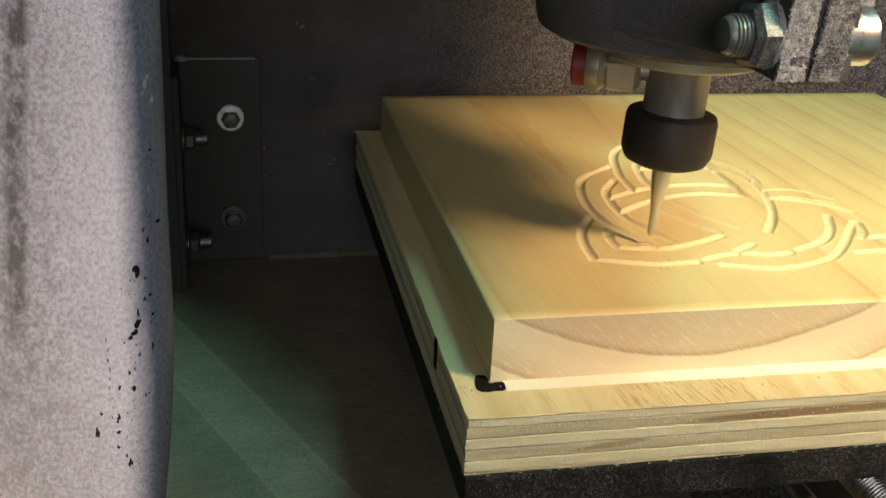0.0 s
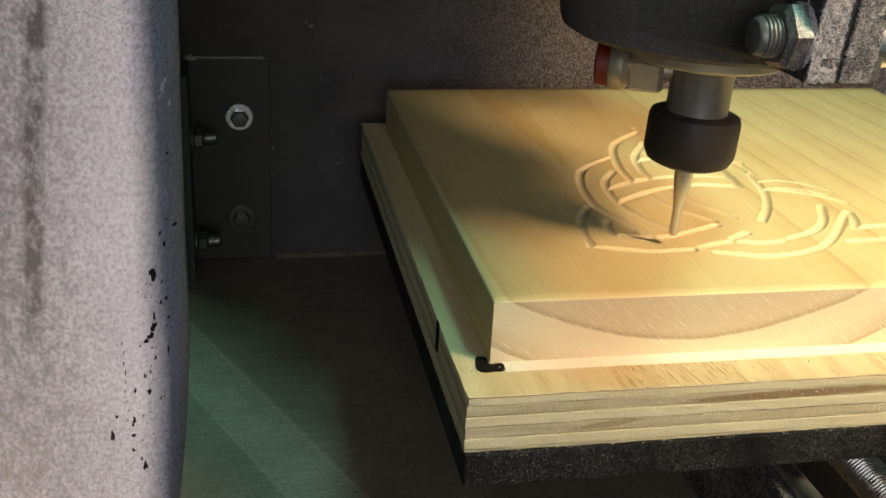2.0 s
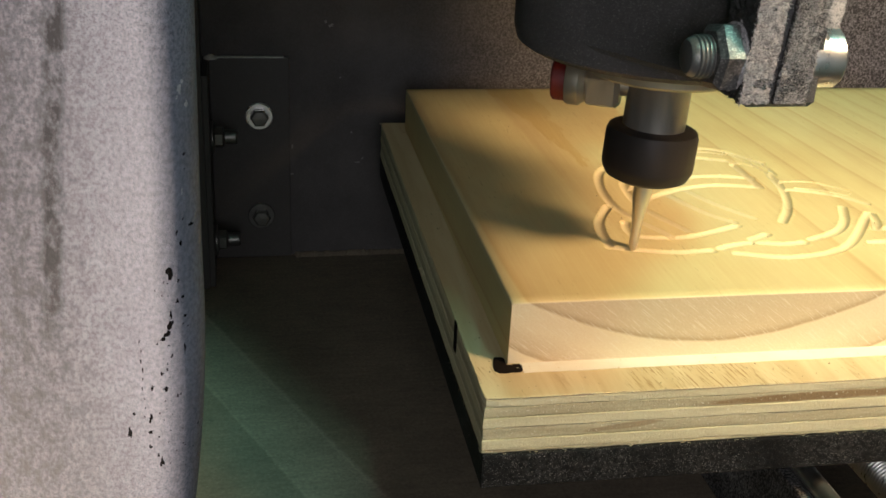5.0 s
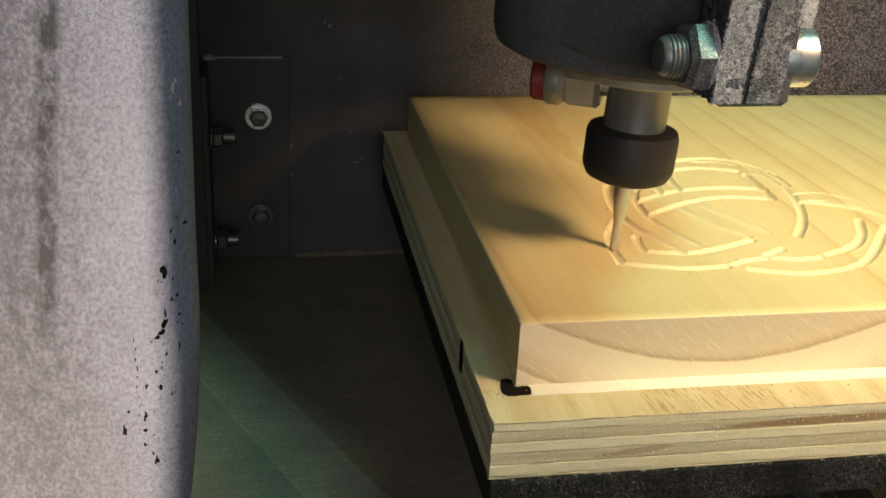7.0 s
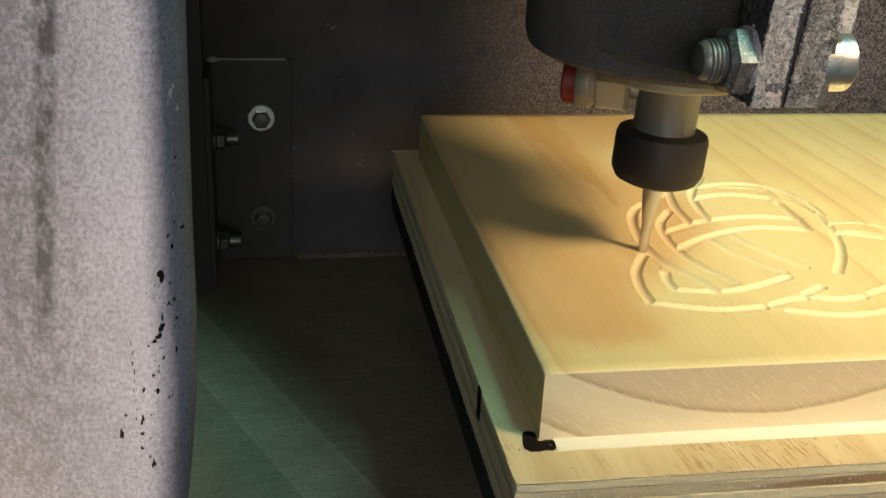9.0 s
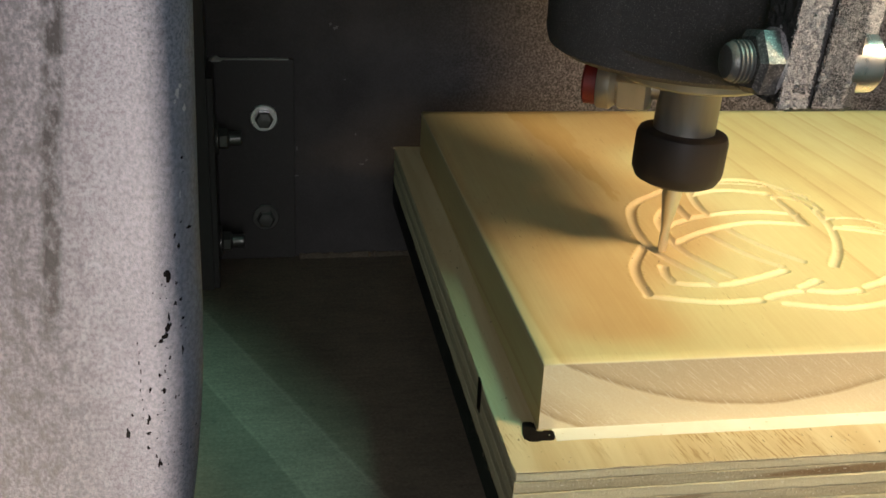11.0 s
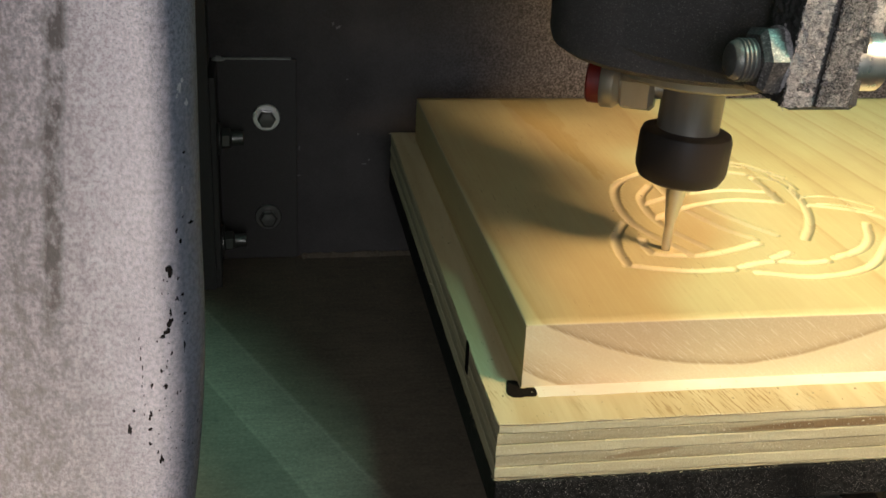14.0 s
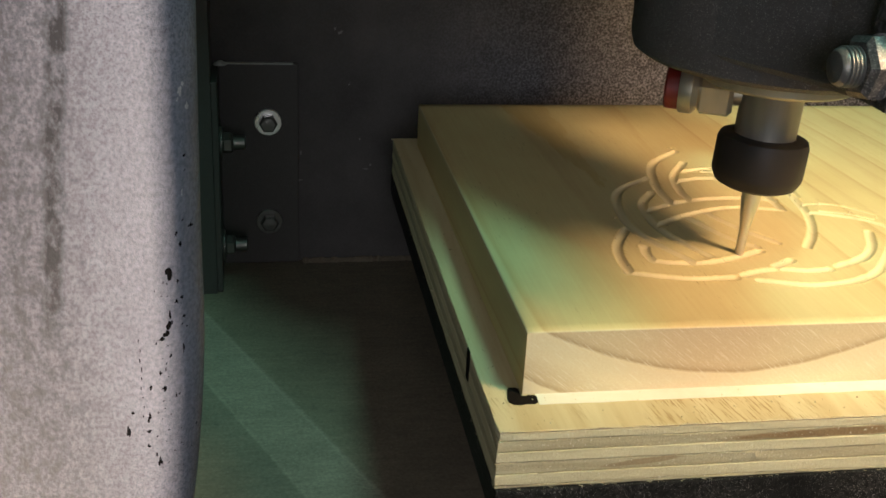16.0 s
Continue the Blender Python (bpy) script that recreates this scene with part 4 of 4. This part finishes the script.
# ---- the milling head ----
def milling_head():
    """Its origin is the tip of the cutter."""
    th = thing("milling_head", "black dusty spindle in a split clamp with a tapered cutter", "milling spindle")
    ax = 0.0030
    lean = Matrix.Translation((0.0003, 0, 0)) @ Matrix.Rotation(radians(2.4), 4, "Y")
    up = Matrix.Translation((ax, 0, 0))
    part("clamp_body", lathe([(0, 0.0634), (0.0300, 0.0634), (0.0310, 0.0641), (0.0415, 0.0650), (0.0442, 0.0667), (0.0452, 0.0702), (0.0452, 0.190), (0, 0.190)], 72, up), CLAMP_BLACK, th, smooth=True)
    part("flange", lathe([(0, 0.0578), (0.0222, 0.0578), (0.0232, 0.0586), (0.0232, 0.0605), (0.0240, 0.0636), (0, 0.0636)], 64, up), BRASS, th, "worn brass bearing flange", smooth=True)
    part("shaft", lathe([(0, 0.0405), (0.0094, 0.0405), (0.0094, 0.0560), (0.0104, 0.0580), (0, 0.0580)], 48, lean), SHAFT, th, "bare steel spindle shaft", smooth=True)
    part("collet_nut", lathe([(0, 0.0245), (0.0060, 0.0243), (0.0100, 0.0247), (0.0126, 0.0260), (0.0138, 0.0284), (0.0140, 0.0298), (0.0140, 0.0390), (0.0134, 0.0407), (0.0116, 0.0415), (0, 0.0415)], 64, lean), NUT_BLACK, th, "black round collet nut", smooth=True)
    part("cutter", lathe([(0, 0.0), (0.0008, 0.0003), (0.0013, 0.0011), (0.00145, 0.0030), (0.0015, 0.0100), (0.0020, 0.0130), (0.0030, 0.0200), (0.0031, 0.0245), (0, 0.0245)], 32, lean), BIT_STEEL, th, "bright tapered carbide cutter", smooth=True)
    plan = [(-0.0330, -0.0270), (-0.0165, -0.0560), (-0.0120, -0.0690), (-0.0120, -0.0836), (0.0034, -0.0836), (0.0080, -0.0600), (0.0380, -0.0270)]
    bm = bmesh.new()
    rings = [[bm.verts.new((px * k, -0.04 + (py + 0.04) * k, pz)) for px, py in plan] for pz, k in ((0.0712, 0.95), (0.0728, 1.0), (0.150, 1.0))]
    for lo, hi in zip(rings, rings[1:]):
        for k in range(len(plan)):
            bm.faces.new((lo[k - 1], lo[k], hi[k], hi[k - 1]))
    bm.faces.new(rings[0]), bm.faces.new(rings[-1])
    bmesh.ops.recalc_face_normals(bm, faces=bm.faces[:])
    part("clamp_lug", bm, CLAMP_BLACK, th)
    # split ears at the front of the clamp, rough under caked dust
    for k, (x0, x1) in enumerate(((-0.0151, -0.0085), (-0.0071, 0.0003))):
        bm = rough_block((x0, -0.0850, 0.0729), (x1, -0.0720, 0.150), 0.0006, 0.00050, 11 + k)
        # a broken ledge low on the front of the one ear
        for v in bm.verts if k == 0 else ():
            if v.co.y < -0.0835 and v.co.x > -0.0125 and abs(v.co.z - 0.0773) < 0.0006:
                v.co.y += 0.0011
        bmesh.ops.transform(bm, matrix=Matrix.Translation((0, 0, 0.0712)) @ Matrix.Shear("XY", 4, (0.055 + 0.03 * k, 0)) @ Matrix.Translation((0, 0, -0.0712)), verts=bm.verts[:])
        ear = part("clamp_ear", bm, CLAMP_BLACK, th, "black clamp ear, its sawn face caked with pale dust", smooth=True)
        ear.data.materials.append((CLAMP_CUT, CLAMP_DARK)[k])
        for p in ear.data.polygons:
            if p.normal.y < -0.6:
                p.material_index = 1
    # short tufts of dust that stand out from the ears' sawn faces
    for k, (x0, x1) in enumerate(((-0.0151, -0.0085), (-0.0071, 0.0003))):
        rng, verts, faces = random.Random(31 + k), [], []
        for _ in range(2600):
            pz = 0.0731 + rng.random() ** 1.1 * 0.034
            px = rng.uniform(x0 - 0.0002, x1 + 0.0002) + (0.055 + 0.03 * k) * (pz - 0.0712)
            root = Vector((px, -0.0850, pz))
            tip = root + Vector((rng.gauss(0, 0.00035), -rng.uniform(0.0002, 0.0007), rng.gauss(-0.0001, 0.00035)))
            w = rng.uniform(0.00007, 0.00017)
            n = len(verts)
            verts += [root + Vector((w, 0.0004, 0)), root + Vector((-w * 0.6, 0.0004, w)), root + Vector((-w * 0.6, 0.0004, -w)), tip]
            faces += [(n, n + 1, n + 3), (n + 1, n + 2, n + 3), (n + 2, n, n + 3)]
        me = bpy.data.meshes.new("dust_fur")
        me.from_pydata(verts, [], faces)
        me.materials.append((FUR_PALE, FUR_DARK)[k])
        fur = new("dust_fur", me)
        fur.parent = th
        tagged(fur, "grey matted sawdust", kind="stuff")
    bm = rough_block((0.0001, -0.0838, 0.0893), (0.0048, -0.0720, 0.150), 0.0006, 0.00035, 23)
    bmesh.ops.transform(bm, matrix=Matrix.Translation((0, 0, 0.0712)) @ Matrix.Shear("XY", 4, (0.075, 0)) @ Matrix.Translation((0, 0, -0.0712)), verts=bm.verts[:])
    part("bolt_boss", bm, CLAMP_CUT, th, "rough boss over the bolt head, matted with dust", smooth=True)
    at = Matrix.Translation((-0.0012, -0.0775, 0.0815)) @ ALONG_X
    bolt = part("clamp_bolt", lathe([(0, -0.0247), (0.0020, -0.0246), (0.0036, -0.0242), (0.0042, -0.0235), (0.0044, -0.0226), (0.0044, 0.0060), (0, 0.0060)], 32, at), ZINC_DUSTY, th, "zinc clamp bolt", smooth=True)
    for i in range(4):
        part("thread", lathe([(0.0042, -0.0228 + 0.001 * i), (0.0048, -0.0224 + 0.001 * i), (0.0048, -0.0222 + 0.001 * i), (0.0042, -0.0218 + 0.001 * i)], 32, at), ZINC_DUSTY, bolt, smooth=True)
    part("nut", lathe([(0, -0.0190), (0.0064, -0.0190), (0.0080, -0.0177), (0.0080, -0.0140), (0, -0.0140)], flats=6, m=at @ Matrix.Rotation(0.35, 4, "Z")), NUT_ZINC, bolt)
    part("washer", lathe([(0, -0.0142), (0.0072, -0.0142), (0.0076, -0.0136), (0.0075, -0.0124), (0, -0.0124)], 36, at), CLAMP_CUT, bolt, "washer caked with dust", smooth=True)
    part("bolt_head", lathe([(0, 0.0015), (0.0066, 0.0015), (0.0068, 0.0022), (0.0068, 0.0102), (0.0063, 0.0107), (0.0034, 0.0107), (0.0034, 0.0065), (0, 0.0065)], 40, at), CHROME, bolt, "bright socket head", smooth=True)
    # coolant fitting beside the flange
    fx = Matrix.Translation((ax, 0, 0.0528)) @ Matrix.Rotation(radians(-27), 4, "Z") @ ALONG_X
    fit = part("fitting", lathe([(0, -0.0226), (0.0062, -0.0226), (0.0082, -0.0214), (0.0082, -0.0132), (0.0066, -0.0118), (0, -0.0118)], flats=6, m=fx @ Matrix.Rotation(0.2, 4, "Z")), NICKEL, th, "nickel-plated brass hose fitting")
    part("collar", lathe([(0, -0.0282), (0.0074, -0.0282), (0.0078, -0.0276), (0.0078, -0.0242), (0.0062, -0.0224), (0, -0.0224)], 40, fx), NICKEL, fit, smooth=True)
    part("release_ring", lathe([(0, -0.0326), (0.0062, -0.0326), (0.0069, -0.0320), (0.0069, -0.0282), (0, -0.0282)], 40, fx), RED, fit, "dull red plastic release ring", smooth=True)
    part("stem", lathe([(0, -0.0122), (0.0034, -0.0122), (0.0034, 0.0040), (0, 0.0040)], 24, fx), NICKEL, fit, smooth=True)
    part("mount_block", box((-0.030, 0.030, 0.0760), (0.036, 0.052, 0.26), 0.0012), CLAMP_BLACK, th, "black block that carries the clamp")
    part("carriage_plate", box((-0.085, 0.052, 0.085), (0.080, 0.074, 0.34), 0.0012), CLAMP_BLACK, th, "wide black carriage plate behind the spindle")
    return th


def gantry():
    tagged(part("gantry_beam", box((-0.12, 0.122, 0.180), (0.70, 0.215, 0.340), 0.002), WALL_DARK), "black steel gantry beam across the machine", "gantry", kind="structure")


def sliver(length, width, rng):
    """A thin curled shaving with torn ends, lying along x."""
    bm = bmesh.new()
    rows = []
    for k in range(9):
        f = k / 8
        w = width * (0.35 + 0.65 * math.sin(math.pi * min(max(f, 0.06), 0.94))) * rng.uniform(0.8, 1.15) / 2
        p = Vector((length * (f - 0.5), 0, length * 0.10 * math.sin(math.pi * f)))
        rows.append([bm.verts.new(p + Vector((0, sy * w, sz * width * 0.09))) for sy, sz in ((-1, -1), (1, -1), (1, 1), (-1, 1))])
    for a, b in zip(rows, rows[1:]):
        for k in range(4):
            bm.faces.new((a[k - 1], a[k], b[k], b[k - 1]))
    bm.faces.new(rows[0]), bm.faces.new(rows[-1][::-1])
    bmesh.ops.recalc_face_normals(bm, faces=bm.faces[:])
    return bm


def flying_shaving():
    return tagged(part("wood_shaving", sliver(0.0048, 0.0010, random.Random(5)), CRUMBS), "pale pine shaving thrown off by the cutter", "wood shaving")


def wall_marks():
    """Scratches and flakes on the back wall, and the ragged dust at its foot."""
    wall = bpy.data.objects["wall_back"]
    rng = random.Random(17)
    for x, z, w, h in ((-0.0476, -0.0551, 0.0022, 0.0005), (-0.0467, -0.0400, 0.0005, 0.0016), (-0.0273, 0.0213, 0.0016, 0.0010), (-0.0300, 0.0232, 0.0006, 0.0012),
                       (-0.0228, -0.0045, 0.0006, 0.0006), (-0.0137, -0.0492, 0.0014, 0.0006), (-0.0110, -0.0470, 0.0008, 0.0008), (-0.0170, -0.0330, 0.0005, 0.0010)):
        bm = bmesh.new()
        n = 9
        rims = []
        f = [rng.uniform(0.3, 1.2) for _ in range(n)]
        for d in (0.0003, -0.00012):
            rims.append([bm.verts.new((x + w * f[i] * math.cos(6.2832 * i / n), BACK_Y + d, z + h * f[i] * math.sin(6.2832 * i / n))) for i in range(n)])
        for i in range(n):
            bm.faces.new((rims[0][i - 1], rims[0][i], rims[1][i], rims[1][i - 1]))
        bm.faces.new(rims[1])
        bmesh.ops.recalc_face_normals(bm, faces=bm.faces[:])
        part("scratch", bm, WALL_SCRATCH, wall)
    bm = bmesh.new()
    n, rows = 90, []
    for k in range(n + 1):
        x = -0.046 + 0.15 * k / n
        lip = 0.0009 + 0.0016 * abs(noise.noise((x * 260, 3, 0))) + rng.uniform(0, 0.0004)
        rows.append([bm.verts.new(p) for p in ((x, BACK_Y - 0.003 - lip, FLOOR_Z - 0.0002), (x, BACK_Y - 0.0012, FLOOR_Z + lip), (x, BACK_Y + 0.001, FLOOR_Z + lip * 0.9), (x, BACK_Y + 0.001, FLOOR_Z - 0.0002))])
    for a, b in zip(rows, rows[1:]):
        for k in range(4):
            bm.faces.new((a[k - 1], a[k], b[k], b[k - 1]))
    bmesh.ops.recalc_face_normals(bm, faces=bm.faces[:])
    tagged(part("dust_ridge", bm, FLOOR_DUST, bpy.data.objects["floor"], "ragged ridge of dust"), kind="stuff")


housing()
column()
bracket()
gantry()
rails()
TABLE, SHEET, BOARD, HEAD = table(), ply_sheet(), pine_board(), milling_head()
CHIPS, STRIP, SHAVING = wood_chips(), paper_strip(), flying_shaving()
wall_marks()

TABLE_TRAVEL = [(0.0, 0.0000), (0.5, 0.0021), (1.0, 0.0069), (1.5, 0.0116), (2.0, 0.0115), (2.5, 0.0115), (3.0, 0.0113), (3.5, 0.0111), (4.0, 0.0110), (5.6, 0.0092), (6.5, 0.0023), (7.0, -0.0020), (7.5, -0.0093), (8.0, -0.0164), (8.5, -0.0231), (9.0, -0.0270), (10.2, -0.0290), (11.5, -0.0159), (12.0, -0.0105), (12.5, -0.0053), (13.0, -0.0027), (13.5, -0.0023), (14.0, -0.0017), (14.5, -0.0007), (15.0, -0.0005), (15.5, -0.0014), (16.0, -0.0030)]
HEAD_TRAVEL = [(0.0, 0.0626, 0.0033), (0.5, 0.0628, 0.0037), (1.0, 0.0647, 0.0038), (1.5, 0.0656, 0.0040), (2.0, 0.0665, 0.0037), (2.5, 0.0664, 0.0016), (3.0, 0.0664, -0.0003), (3.5, 0.0666, -0.0007), (4.0, 0.0635, -0.0007), (5.6, 0.0420, -0.0010), (6.5, 0.0416, -0.0007), (7.0, 0.0420, -0.0009), (7.5, 0.0437, -0.0010), (8.0, 0.0461, -0.0011), (8.5, 0.0491, -0.0010), (9.0, 0.0511, -0.0008), (10.2, 0.0566, -0.0010), (11.5, 0.0562, -0.0010), (12.0, 0.0540, -0.0010), (12.5, 0.0525, -0.0010), (13.0, 0.0517, -0.0009), (13.5, 0.0525, -0.0009), (14.0, 0.0568, -0.0011), (14.5, 0.0631, -0.0011), (15.0, 0.0691, -0.0011), (15.5, 0.0758, -0.0011), (16.0, 0.0819, -0.0011)]

def motions():
    for ob in (TABLE, SHEET, BOARD, CHIPS, STRIP):
        walk(ob, [(t, pose(0, y, 0, 0, -0.19, -1.13)) for t, y in TABLE_TRAVEL])
    # a shaving lies in the cut, is flung off to the front and drops to the base plate
    flight = [(t, pose(0.060, 0.0440 + y, 0.0008, 0, 0, 20)) for t, y in TABLE_TRAVEL if t < 2.6]
    flight += [(2.8, pose(0.0600, 0.0555, 0.0008, 0, 0, 20)), (2.9, pose(-0.0140, 0.0248, 0.0114, 0, -30, 10)), (3.0, pose(-0.0306, 0.0152, -0.0043, 0, -38, 10)),
               (3.1, pose(-0.0590, 0.0180, -0.0255, 0, -40, 0)), (3.2, pose(-0.0825, 0.0340, -0.0580, 0, -30, -30)), (3.3, pose(-0.1050, 0.0500, -0.0990, 0, 0, -90)), (16.0, pose(-0.1050, 0.0500, -0.0990, 0, 0, -90))]
    walk(SHAVING, flight)
    walk(HEAD, [(t, pose(x, 0.0445, z)) for t, x, z in HEAD_TRAVEL])


motions()
